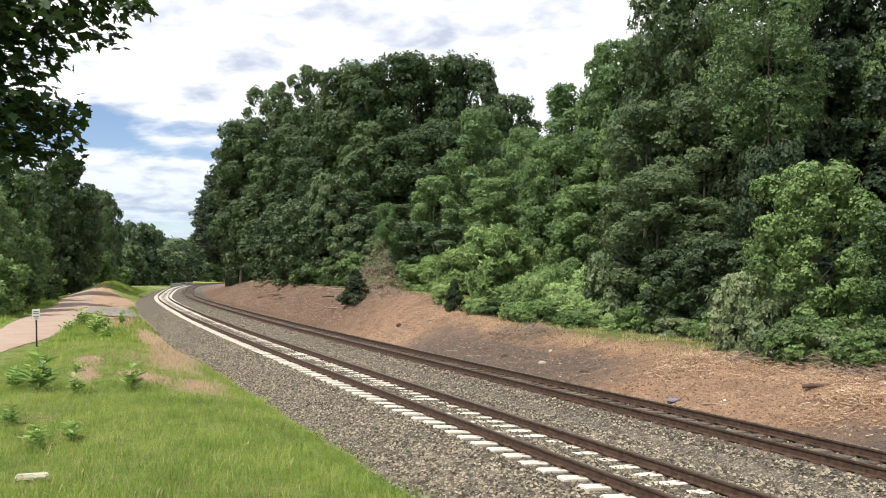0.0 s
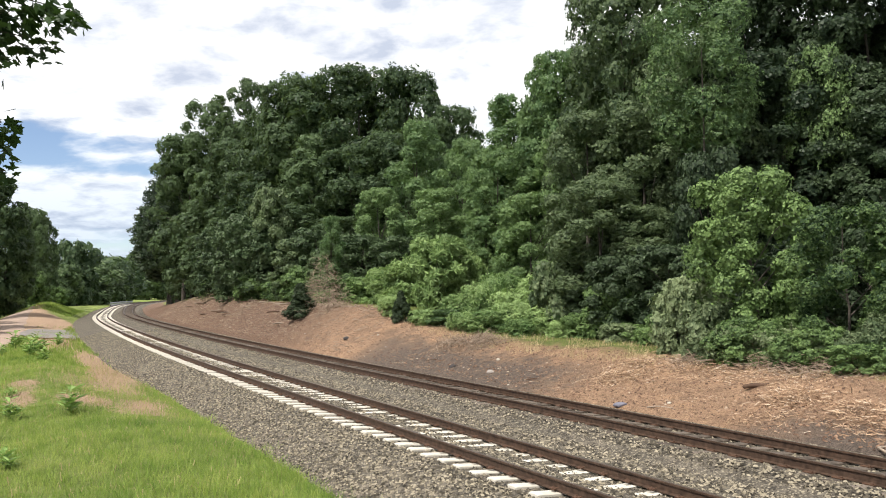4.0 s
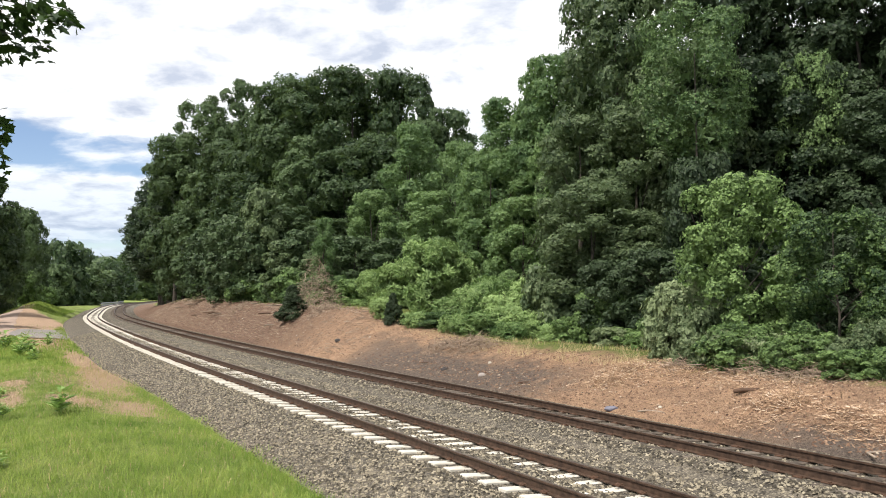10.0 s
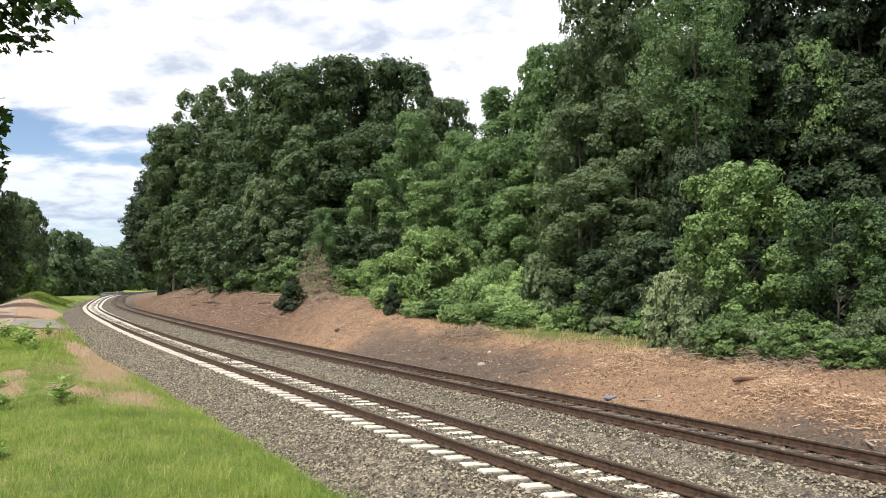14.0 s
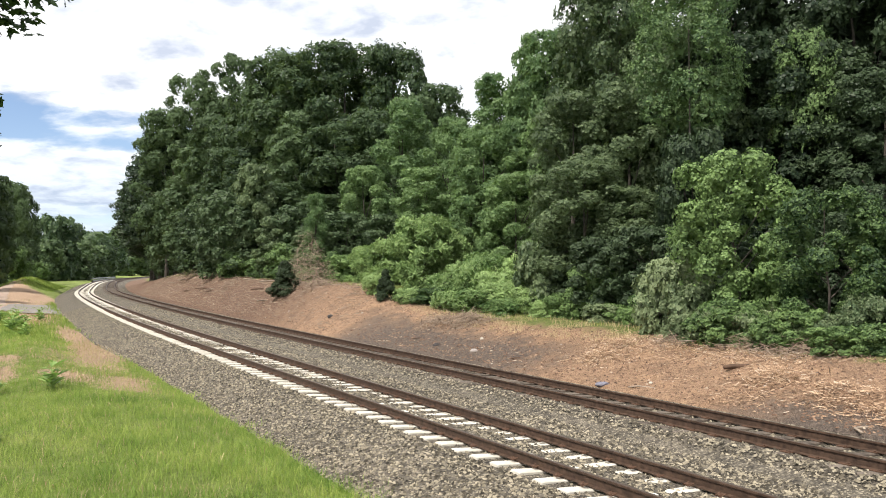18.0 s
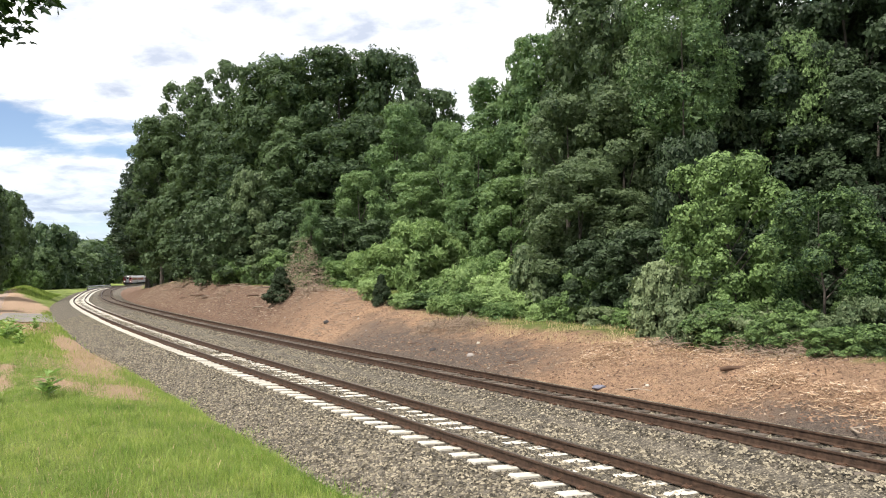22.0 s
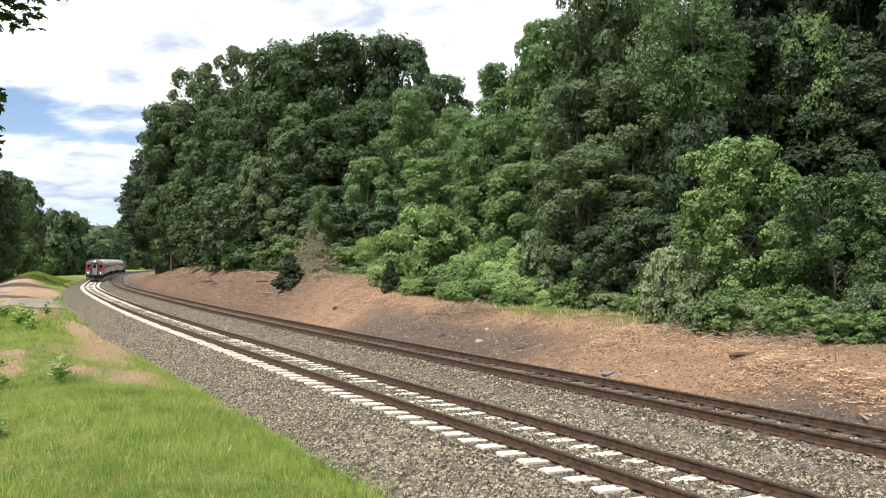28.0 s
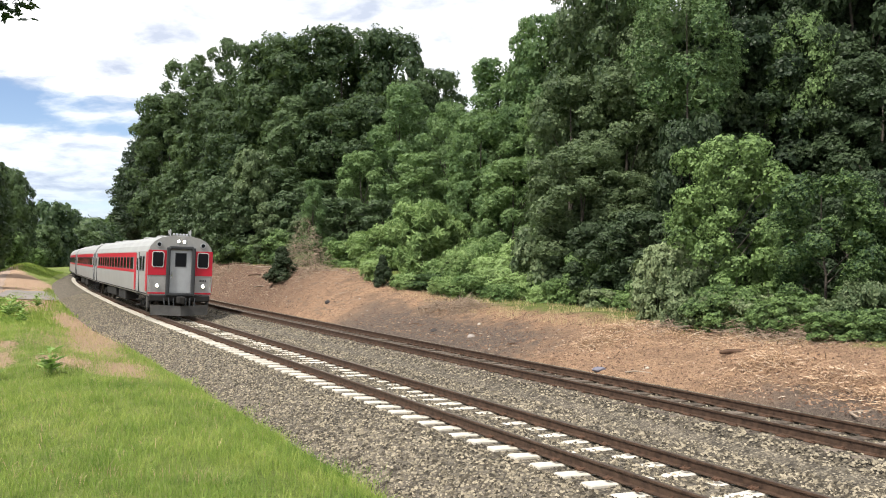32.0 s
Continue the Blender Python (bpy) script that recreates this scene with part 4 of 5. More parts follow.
# beside the dirt road, and far off
place_all(protos_of(3, name="roadside_tree", mat=LEAF_OAK, seed0=390, height=13, radius=3.2, low=0.8, lobes=44, twigs=3600, size=0.28, label="dark broadleaf tree beside the dirt road", category="tree", group="trees beside the dirt road", girth=0.17), [
          (-61.9, 132, 21.6, 4.7), (-73.8, 172, 20.9, 4.2), (-78.9, 190, 20.7, 3.1), (-57.9, 115, 17.9, 4.1), (-68.2, 150, 19.1, 4.6), (-84.1, 205, 15.5, 3.1), (-47.7, 84, 16.9, 4.7), (-45.8, 76, 12.9, 4.3), (-66.5, 130, 16.2, 4.1)], 27)
place_all(protos_of(2, name="light_roadside_tree", mat=LEAF_ASH, seed0=396, height=10, radius=2.7, low=0.5, lobes=40, twigs=3600, size=0.22, slim=0.6, label="lighter green leafy tree beside the dirt road", category="tree", group="trees beside the dirt road", girth=0.14), [
          (-43.6, 82, 13.7, 3.2), (-39.7, 70, 10.7, 3.4), (-50.0, 98, 9.6, 2.8)], 28)
place_all(protos_of(3, name="roadside_shrub", mat=LEAF_VINE, seed0=400, height=4.5, radius=2.2, low=0.1, lobes=26, twigs=2000, size=0.2, leaves=5, label="leafy green shrub beside the dirt road", category="shrub", group="shrubs beside the dirt road", girth=0.05, limbs=5), [
          (-73.1, 168, 8.3, 4.1), (-52.2, 104, 4.9, 3.1), (-63.4, 135, 5.9, 3.5), (-39.0, 72, 5.4, 2.6), (-76.8, 185, 6.6, 3.1), (-69.8, 155, 4.3, 3.1), (-36.8, 68, 3.0, 2.1), (-35.5, 62, 4.6, 3.0), (-44.4, 86, 2.4, 1.9), (-82.4, 205, 5.2, 3.1), (-60.6, 125, 2.7, 2.3), (-88.7, 215, 5.5, 4.2)], 25)
place_all(protos_of(3, name="distant_tree", mat=LEAF_FAR, seed0=220, height=16, radius=7, low=0.5, lobes=34, twigs=1000, size=1.0, leaves=5, label="distant rounded green tree behind the curve", category="tree", group="distant trees", girth=0.25), [
          (-91.4, 245, 18.3, 6.5), (-91.8, 235, 11.7, 5.3), (-95.5, 270, 13.1, 6.0), (-114.4, 340, 17.5, 10.0), (-101.9, 330, 16.2, 9.6), (-95.9, 335, 15.5, 7.3), (-96.7, 300, 12.5, 8.8), (-100.6, 250, 10.9, 4.7), (-94.7, 260, 9.4, 7.7), (-88.4, 300, 11.5, 7.6),
          (-128.8, 465, 20.6, 12.9), (-120.2, 340, 17.8, 11.8), (-120, 462, 24.4, 14), (-107.7, 370, 18.8, 15.4), (-168, 560, 23.4, 10), (-155, 600, 21, 12), (-140, 600, 21.9, 12), (-127.5, 600, 22.3, 12), (-118.3, 600, 19.8, 10)], 13)


# ---- verge: grass, dry grass, weeds ----
def blades(name, n, s0, s1, o0, o1, lo, hi, width, mat, label, category, keep, lean=0.35, seed=11, near=1.5):
    rng = np.random.default_rng(seed)
    s, o = s0 + (s1 - s0) * rng.random(n) ** near, rng.uniform(o0, o1, n)
    k = rng.random(n) < keep(s, o)
    s, o = s[k], o[k]
    n = len(s)
    tuft = 0.65 + 0.5 * (fbm(s, o, 0.8, 6) * 0.5 + 0.5)
    h = rng.uniform(lo, hi, n) * tuft
    p = at(s, o, np.maximum(ground(s, o), np.where(abs(o) < 4.4, bed(o), -9.0)) - 0.02)
    a = rng.uniform(0, 2 * np.pi, n)
    b = np.stack([np.cos(a), np.sin(a), 0 * a], 1) * (width * rng.uniform(0.7, 1.4, n))[:, None] * 0.5
    la = rng.uniform(0, 2 * np.pi, n)
    w = np.stack([np.cos(la), np.sin(la), 0 * la], 1) * (h * lean * rng.uniform(0.2, 1.4, n))[:, None]
    up_ = np.array([0, 0, 1.0])
    mid = p + w * 0.3 + up_ * (h * 0.6)[:, None]
    tip = p + w + up_ * (h * np.where(lean > 0.8, 0.35, 0.95))[:, None]
    v = np.stack([p - b, p + b, mid + b * 0.7, tip, mid - b * 0.7], 1).reshape(-1, 3)
    i = np.arange(n)[:, None] * 5
    f = np.concatenate([i + [0, 1, 2], i + [0, 2, 4], i + [4, 2, 3]]).reshape(-1, 3)
    return tagged(new(name, mesh_of(name, v, f, mat)), label, category, kind="stuff")


def green_here(s, o):
    edge = np.clip((-o - np.interp(s, [0, 10, 18], [3.1, 3.25, 3.5]) - 0.4 * fbm(s, o, 0.8, 8) - 0.2 * fbm(s, o, 0.25, 3)) * 2.2, 0, 1)
    road = np.interp(s, [14, 24, 32, 52, 72, 100], [-14.3, -10.6, -9.8, -8.8, -7.4, -8])
    return np.clip(1.05 - 1.25 * bare_at(s, o), 0.02, 1) * edge * np.clip((o - road) * 2.5, 0, 1)


blades("grass", 175000, -3, 34, -13, -2.8, 0.07, 0.24, 0.0085, GRASS, "tall bright green grass on the railway verge", "grass", green_here, 0.78)
blades("tall_grass", 16000, 2, 34, -12, -3.3, 0.22, 0.46, 0.008, GRASS, "taller clumps of seeding grass on the verge", "grass", lambda s, o: green_here(s, o) * (fbm(s, o, 0.55, 17) + 0.5 * fbm(s, o, 2.1, 5) > 0.42), 0.6, 18)
blades("verge_straw", 9000, 2, 34, -12, -3.3, 0.08, 0.26, 0.009, STRAW, "dead brown grass among the green", "dry grass", lambda s, o: 1.0 * (fbm(s, o, 0.45, 23) + 0.6 * fbm(s, o, 1.6, 8) > 0.5), 0.75, 19)
blades("bank_straw", 5000, 10, 32, 10.2, 12.8, 0.08, 0.34, 0.012, STRAW, "dry straw along the bank top", "dry grass", lambda s, o: 1.0 * (fbm(s, o, 0.9, 29) > -0.1), 0.75, 20, 1.0)
blades("distant_grass", 26000, 30, 92, -9.5, -3.6, 0.12, 0.34, 0.035, GRASS, "patchy green grass along the ballast edge", "grass", green_here, 0.4, 12, 1.2)
blades("mound_grass", 8000, 132, 178, -14, -4.5, 0.2, 0.5, 0.07, GRASS, "rough grass on the mound by the track", "grass", lambda s, o: np.clip(1.2 - bare_at(s, o), 0, 1), 0.4, 13, 1.0)
blades("roadside_grass", 9000, 36, 110, -17.5, -11.8, 0.15, 0.45, 0.04, GRASS, "rough green grass along the dirt road", "grass", lambda s, o: np.clip((np.interp(s, [36, 42, 60, 85, 110], [-14.8, -12.8, -12.7, -11.9, -12.8]) - o) * 4, 0, 1), 0.4, 16, 1.0)
blades("dry_grass", 16000, 4, 66, -9.5, -3.8, 0.12, 0.34, 0.013, STRAW, "flattened dry straw-coloured grass on bare patches", "dry grass", lambda s, o: np.clip(bare_at(s, o) * 1.1 + 0.04, 0, 1) * np.clip((-o - 3.9) * 3, 0, 1), 1.1, 14, 1.3)
blades("bank_grass", 9000, -2, 80, 10.4, 15.0, 0.1, 0.32, 0.012, GRASS, "thin green grass at the top of the bank", "grass", lambda s, o: np.clip((o - np.interp(s, [0, 20, 30, 60], [12, 11.6, 10.0, 10.0])) * 0.8, 0, 1) * (fbm(s, o, 2.5, 9) > -0.2), 0.5, 15, 1.2)


def weed(height, leaves, seed, size=0.16, spread=1.0):
    """A leafy weed: stalk and pairs of long leaves."""
    rng = np.random.default_rng(seed)
    stems, vs = [], []
    for k in range(5):
        a = rng.uniform(0, 6.28)
        top = np.array([math.cos(a) * 0.1 * k, math.sin(a) * 0.1 * k, height * (1 - 0.13 * k)])
        stems.append([(0, 0, -0.05, 0.012), (*(top * [0.5, 0.5, 0.5]), 0.009), (*top, 0.004)])
        for i in range(leaves):
            t = 0.2 + 0.8 * i / leaves
            q = top * [t, t, t]
            b = i * 2.4 + rng.normal(0, 0.3)
            L = size * spread * (0.75 + 0.5 * math.sin(3.0 * t)) * rng.uniform(0.6, 1.2)
            d = np.array([math.cos(b), math.sin(b), rng.uniform(0.1, 0.9)])
            side = np.array([-math.sin(b), math.cos(b), 0]) * L * 0.24
            m = q + d * L * 0.5
            vs.append([q, m + side, q + d * L * [1, 1, 0.6], m - side])
    ob = tagged(new("weed_plant"), "leafy green weed standing in the grass", "weed", "weeds on the verge")
    v = np.array(vs).reshape(-1, 3)
    part("foliage", mesh_of("foliage", v, np.arange(len(v)).reshape(-1, 4), WEED), None, ob)
    tv, tf = tubes(stems, 5)
    part("stem", mesh_of("stem", tv, tf, WEED, True), None, ob)
    return ob


weeds = [weed(0.95, 10, 1, 0.36), weed(0.75, 9, 2, 0.3), weed(0.55, 8, 3, 0.24)]
WEEDS = [(-11.1, 22.5, 1.15), (-12.3, 23.5, 0.85), (-12.9, 24.5, 0.9), (-9.9, 22.0, 0.6), (-7.7, 15.6, 0.65), (-7.2, 15.9, 0.75), (-8.5, 22.4, 0.8),
         (-20.5, 49, 1.5), (-21.6, 47, 1.2), (-19.6, 46, 1.1), (-17.5, 42.5, 1.0), (-11.7, 26, 0.6), (-23.5, 53, 1.2), (-22.4, 57, 1.3), (-14.6, 30, 0.6), (-9.6, 18.2, 0.5)]
for i, (x, y, k) in reversed(list(enumerate(WEEDS))):
    m = pose(x, y, ground_z(x, y), 0, 0, i * 77) @ Matrix.Diagonal((k, k, k, 1))
    if i < 3:
        weeds[i].matrix_basis = m
    else:
        copy_thing(weeds[i % 3], m)

# ---- small fixed things on the verge ----
PALE = plain("pale_weathered_stone", (0.40, 0.37, 0.29), 0.9, 0, 0.2, 5.0, 0.4)
bm = box((0.5, 0.16, 0.12), (0, 0, 0.05), 0.045, 2)
for v in bm.verts:
    v.co += Vector((random.uniform(-.02, .02), random.uniform(-.02, .02), random.uniform(-.012, .012)))
slab = tagged(new("stone_slab", bpy.data.meshes.new("stone_slab")), "pale weathered stone slab half sunk in grass", "stone")
bm.to_mesh(slab.data), bm.free(), slab.data.materials.append(PALE)
slab.matrix_basis = pose(-6.6, 13.2, ground_z(-6.6, 13.2) + 0.03, 3, -2, 12)

sign = tagged(new("trail_sign"), "small white sign on a dark metal post beside dirt road", "sign")
sign.matrix_basis = pose(-18.45, 37.1, ground_z(-18.45, 37.1), 0, -2, 24)
post = part("post", box((0.07, 0.05, 1.75), (0, 0, 0.8), 0.008), plain("post_steel", (0.035, 0.03, 0.028), 0.6, 0.4, 0.2, 8.0), sign, "dark steel post")
panel = part("panel", box((0.32, 0.014, 0.48), (0, -0.035, 1.46), 0.004), plain("sign_face", (0.62, 0.60, 0.56), 0.5, 0, 0.1, 5.0), sign, "small white sign panel")
for z, w in ((1.6, 0.2), (1.52, 0.24), (1.38, 0.22), (1.3, 0.16)):
    part("text_bar", box((w, 0.004, 0.035), (0, -0.044, z)), plain("sign_ink", (0.10, 0.09, 0.09), 0.6, 0, 0.1, 5.0), panel)

parapet = tagged(new("bridge_parapet"), "low grey bridge parapet beside the far curve of track", "parapet")
GIRDER = plain("parapet_grey", (0.33, 0.34, 0.35), 0.7, 0.1, 0.15, 0.6)
part("rail_beam", sweep("rail_beam", [(-3.3, 0.3), (-3.1, 0.3), (-3.1, 0.62), (-3.3, 0.62)], 238, 318, 4.0, GIRDER), None, parapet)
part("kerb_beam", sweep("kerb_beam", [(-3.35, -0.9), (-3.0, -0.9), (-3.0, 0.0), (-3.35, 0.0)], 238, 318, 4.0, GIRDER), None, parapet)
for s in np.arange(240, 318, 6.0):
    part("stanchion", box((0.16, 0.16, 0.8), tuple(at(s, -3.2, 0.1))), GIRDER, parapet)

# ---- debris on the cleared bank ----
CHIP = Mat("wood_chips", 0.9)
CHIP.color(CHIP.ramp(CHIP.island(), (0.0, (0.12, 0.07, 0.045)), (0.5, (0.31, 0.195, 0.12)), (0.85, (0.50, 0.35, 0.225)), (1.0, (0.60, 0.50, 0.39))))


def sticks(name, n, s0, s1, o0, o1, lo, hi, girth, mat, label, category, pile=None, seed=21, flat=0.12):
    """Loose sticks and chips: four-sided slivers lying about, or heaped."""
    rng = np.random.default_rng(seed)
    if pile is not None:
        c = np.asarray(pile, float)[rng.integers(0, len(pile), n)]
        d = rng.normal(size=(n, 2)) * 0.5
        s, o = c[:, 0] + d[:, 0] * c[:, 2], c[:, 1] + d[:, 1] * c[:, 2] * 0.7
        lift = c[:, 3] * np.exp(-(d ** 2).sum(1) * 1.6) * rng.random(n)
    else:
        s, o, lift = rng.uniform(s0, s1, n), rng.uniform(o0, o1, n), np.zeros(n)
    p = at(s, o, ground(s, o) + lift + 0.01)
    a, t = rng.uniform(0, 2 * np.pi, n), rng.normal(0, flat, n)
    L = rng.uniform(lo, hi, n) * rng.random(n) ** 0.5
    d = np.stack([np.cos(a) * np.cos(t), np.sin(a) * np.cos(t), np.sin(t)], 1) * L[:, None] * 0.5
    g = girth * rng.uniform(0.5, 1.5, n)
    side = np.stack([-np.sin(a), np.cos(a), 0 * a], 1) * g[:, None]
    up_ = np.array([0, 0, 1.0]) * g[:, None]
    kink = rng.normal(0, 0.12, (n, 3)) * L[:, None] * [1, 1, 0.2]
    rings = [p - d, p + kink, p + d * 0.9]
    v = np.stack([r + e for r, k in zip(rings, (1, 1, 0.4)) for e in (side * k, up_ * k, -side * k)], 1).reshape(-1, 3)
    i = np.arange(n)[:, None] * 9
    f = np.concatenate([i + [r + j, r + (j + 1) % 3, r + 3 + (j + 1) % 3, r + 3 + j] for r in (0, 3) for j in range(3)]).reshape(-1, 4)
    return tagged(new(name, mesh_of(name, v, f, mat)), label, category, kind="stuff")


sticks("wood_chip_scatter", 4500, 0, 14, 8.0, 12.4, 0.03, 0.12, 0.007, CHIP.m, "tan wood chips scattered over the cleared soil", "wood chips")
sticks("wood_chip_strip", 6000, 5, 13, 9.9, 12.3, 0.04, 0.2, 0.009, CHIP.m, "thick layer of tan wood chips and split twigs", "wood chips", seed=22)
sticks("bank_litter", 3500, 10, 110, 6.9, 11.5, 0.04, 0.28, 0.009, CHIP.m, "small wood scraps lying on the earth bank", "wood scraps", seed=23)
sticks("far_bank_litter", 5600, 30, 118, 7.2, 12.2, 0.12, 0.9, 0.018, TWIG, "broken sticks strewn over the far bank", "sticks", seed=25)
for k, (s, o, r, h, n) in enumerate([(11.3, 9.1, 1.1, 0.34, 900), (11.9, 10.2, 1.0, 0.28, 700), (4.8, 9.2, 1.1, 0.42, 900), (2.4, 8.6, 1.3, 0.36, 750), (0.9, 8.2, 1.1, 0.25, 500), (4.6, 7.5, 1.0, 0.1, 200), (9.2, 11.3, 1.6, 0.22, 700)]):
    sticks("wood_chip_pile", n, 0, 1, 0, 1, 0.08, 0.42, 0.008, CHIP.m, "heap of splintered tan wood and twigs", "wood pile", [(s, o, r, h)], 30 + k, 0.35)
for k, (s, o, r, h, n) in enumerate([(7.5, 11.9, 1.6, 0.45, 420), (5.5, 11.8, 1.4, 0.35, 320), (10.2, 11.6, 1.0, 0.3, 220), (22.5, 10.6, 1.4, 0.5, 420), (76, 11.2, 2.6, 0.9, 260), (62, 9.6, 1.8, 0.35, 160), (41, 10.2, 1.6, 0.5, 260), (92, 11.8, 3.5, 1.8, 420), (24, 10.0, 1.2, 0.3, 220), (44.6, 10.8, 2.5, 3.6, 850)]):
    sticks("brush_pile", int(n * 1.5), 0, 1, 0, 1, 0.4, 1.5, 0.008, TWIG, "tangle of dead grey-brown branches on the bank", "brush pile", [(s, o, r, h)], 50 + k, 0.4)


def lump(name, s, o, size, mat, label, category, seed, flat=0.7, turn=0):
    rng = random.Random(seed)
    bm_ = bmesh.new()
    bmesh.ops.create_icosphere(bm_, subdivisions=2, radius=0.5)
    for v in bm_.verts:
        v.co = Vector((v.co.x * size[0], v.co.y * size[1], v.co.z * size[2])) * (1 + 0.22 * noise.noise(v.co * 2.3 + Vector((seed, 0, 0))) + rng.uniform(-.05, .05))
    me = bpy.data.meshes.new(name)
    bm_.to_mesh(me), bm_.free(), me.materials.append(mat)
    ob = tagged(new(name, me), label, category)
    p = at(s, o, ground(s, o) + size[2] * 0.12)
    ob.matrix_basis = pose(*[float(c) for c in p], 0, 0, turn)
    return ob


ROCK_D = plain("dark_rock", (0.06, 0.052, 0.05), 0.9, 0, 0.3, 9.0, 0.5)
ROCK_G = plain("grey_rock", (0.34, 0.30, 0.27), 0.9, 0, 0.2, 9.0, 0.4)
ROCK_W = plain("pale_rock", (0.47, 0.42, 0.35), 0.85, 0, 0.15, 9.0, 0.3)
BLUE = plain("blue_grey_slate", (0.16, 0.155, 0.19), 0.7, 0, 0.25, 7.0, 0.3)
lump("stone", 20.4, 7.9, (0.3, 0.22, 0.2), ROCK_D, "dark stone on the earth bank", "stone", 1)
lump("stone", 17.4, 7.9, (0.3, 0.2, 0.2), ROCK_G, "grey stone on the dark soil", "stone", 2)
lump("stone", 33.0, 8.1, (0.34, 0.25, 0.24), ROCK_D, "dark clod of earth on the bank", "stone", 3)
lump("stone", 8.9, 7.0, (0.42, 0.25, 0.16), BLUE, "bluish slate stone by wood chips", "stone", 4)
lump("stone", 19.2, 9.4, (0.16, 0.14, 0.12), ROCK_W, "small pale stone on the bank", "stone", 5)
rs = random.Random(8)
for i in range(14):
    s_, o_ = rs.uniform(1, 60), rs.uniform(7.0, 9.9)
    k = rs.uniform(0.05, 0.11)
    lump("stone", s_, o_, (k * 1.3, k, k * 0.8), ROCK_W if i % 3 else ROCK_G, "small pale stone on the bank" if i % 3 else "grey stone on the dark soil", "stone", 20 + i, turn=i * 40)


def log_thing(s, o, length, r, turn, mat, label, name="log", bend=0.05, z=0.0):
    p = Vector(at(s, o, ground(s, o) + r * 0.8 + z))
    path = [(-length / 2, 0, 0, r * 0.9), (-length * 0.15, bend, 0.01, r), (length * 0.2, bend * 0.6, 0.0, r * 0.95), (length / 2, -bend, 0.01, r * 0.75)]
    v, f = tubes([path], 8)
    ob = tagged(new(name, mesh_of(name, v, f, mat, True)), label, name.replace("_", " "))
    cap = bmesh.new()
    cap.from_mesh(ob.data)
    bmesh.ops.holes_fill(cap, edges=cap.edges)
    cap.to_mesh(ob.data), cap.free()
    ob.matrix_basis = Matrix.Translation(p) @ pose(0, 0, 0, 0, 0, turn)
    return ob


LOGM = plain("old_log", (0.10, 0.06, 0.04), 0.9, 0, 0.35, 6.0, 0.5)
DRIFT = plain("bleached_wood", (0.27, 0.215, 0.165), 0.85, 0, 0.2, 6.0, 0.3)
log_thing(6.4, 9.7, 0.75, 0.065, 10, LOGM, "short dark rotten log on wood chips")
log_thing(22.5, 8.3, 0.9, 0.02, 20, LOGM, "thin dark fallen branch on bank", "fallen_branch", 0.1)
log_thing(14.5, 8.0, 0.8, 0.02, 25, LOGM, "thin dark fallen branch on bank", "fallen_branch", 0.08)
log_thing(7.6, 7.3, 0.7, 0.025, -20, DRIFT, "bleached crooked branch near the track", "fallen_branch", 0.15)
log_thing(0.9, 7.2, 0.9, 0.028, 40, DRIFT, "bleached crooked branch near the track", "fallen_branch", 0.25)
log_thing(8.8, 11.5, 2.2, 0.018, -15, DRIFT, "long bare grey branch at shrub edge", "fallen_branch", 0.2, 0.12)
log_thing(75, 10.5, 2.6, 0.07, 60, DRIFT, "bleached fallen limb on the far bank", "fallen_branch", 0.3, 0.2)
log_thing(69, 9.0, 3.0, 0.05, 70, LOGM, "dark fallen limb on the far bank", "fallen_branch", 0.2, 0.1)
limb = random.Random(5)
for i in range(30):
    log_thing(limb.uniform(46, 98), limb.uniform(8.2, 11.4), limb.uniform(1.0, 3.0), limb.uniform(0.018, 0.05), limb.uniform(20, 110), DRIFT if i % 2 else LOGM,
              "bleached fallen limb on the far bank" if i % 2 else "dark fallen limb on the far bank", "fallen_branch", limb.uniform(0.1, 0.4), 0.08)
PLANKM = plain("grey_plank", (0.28, 0.25, 0.22), 0.9, 0, 0.3, 7.0, 0.5)
for s_, o_, turn in ((10.7, 6.95, 8), (2.2, 6.9, 30)):
    ob = tagged(new("plank", bpy.data.meshes.new("plank")), "weathered grey plank lying beside the track", "plank")
    bmp = box((0.85, 0.16, 0.05), (0, 0, 0.03), 0.01)
    bmp.to_mesh(ob.data), bmp.free(), ob.data.materials.append(PLANKM)
    p = at(s_, o_, ground(s_, o_) + 0.03)
    ob.matrix_basis = pose(*[float(c) for c in p], 0, 0, turn)


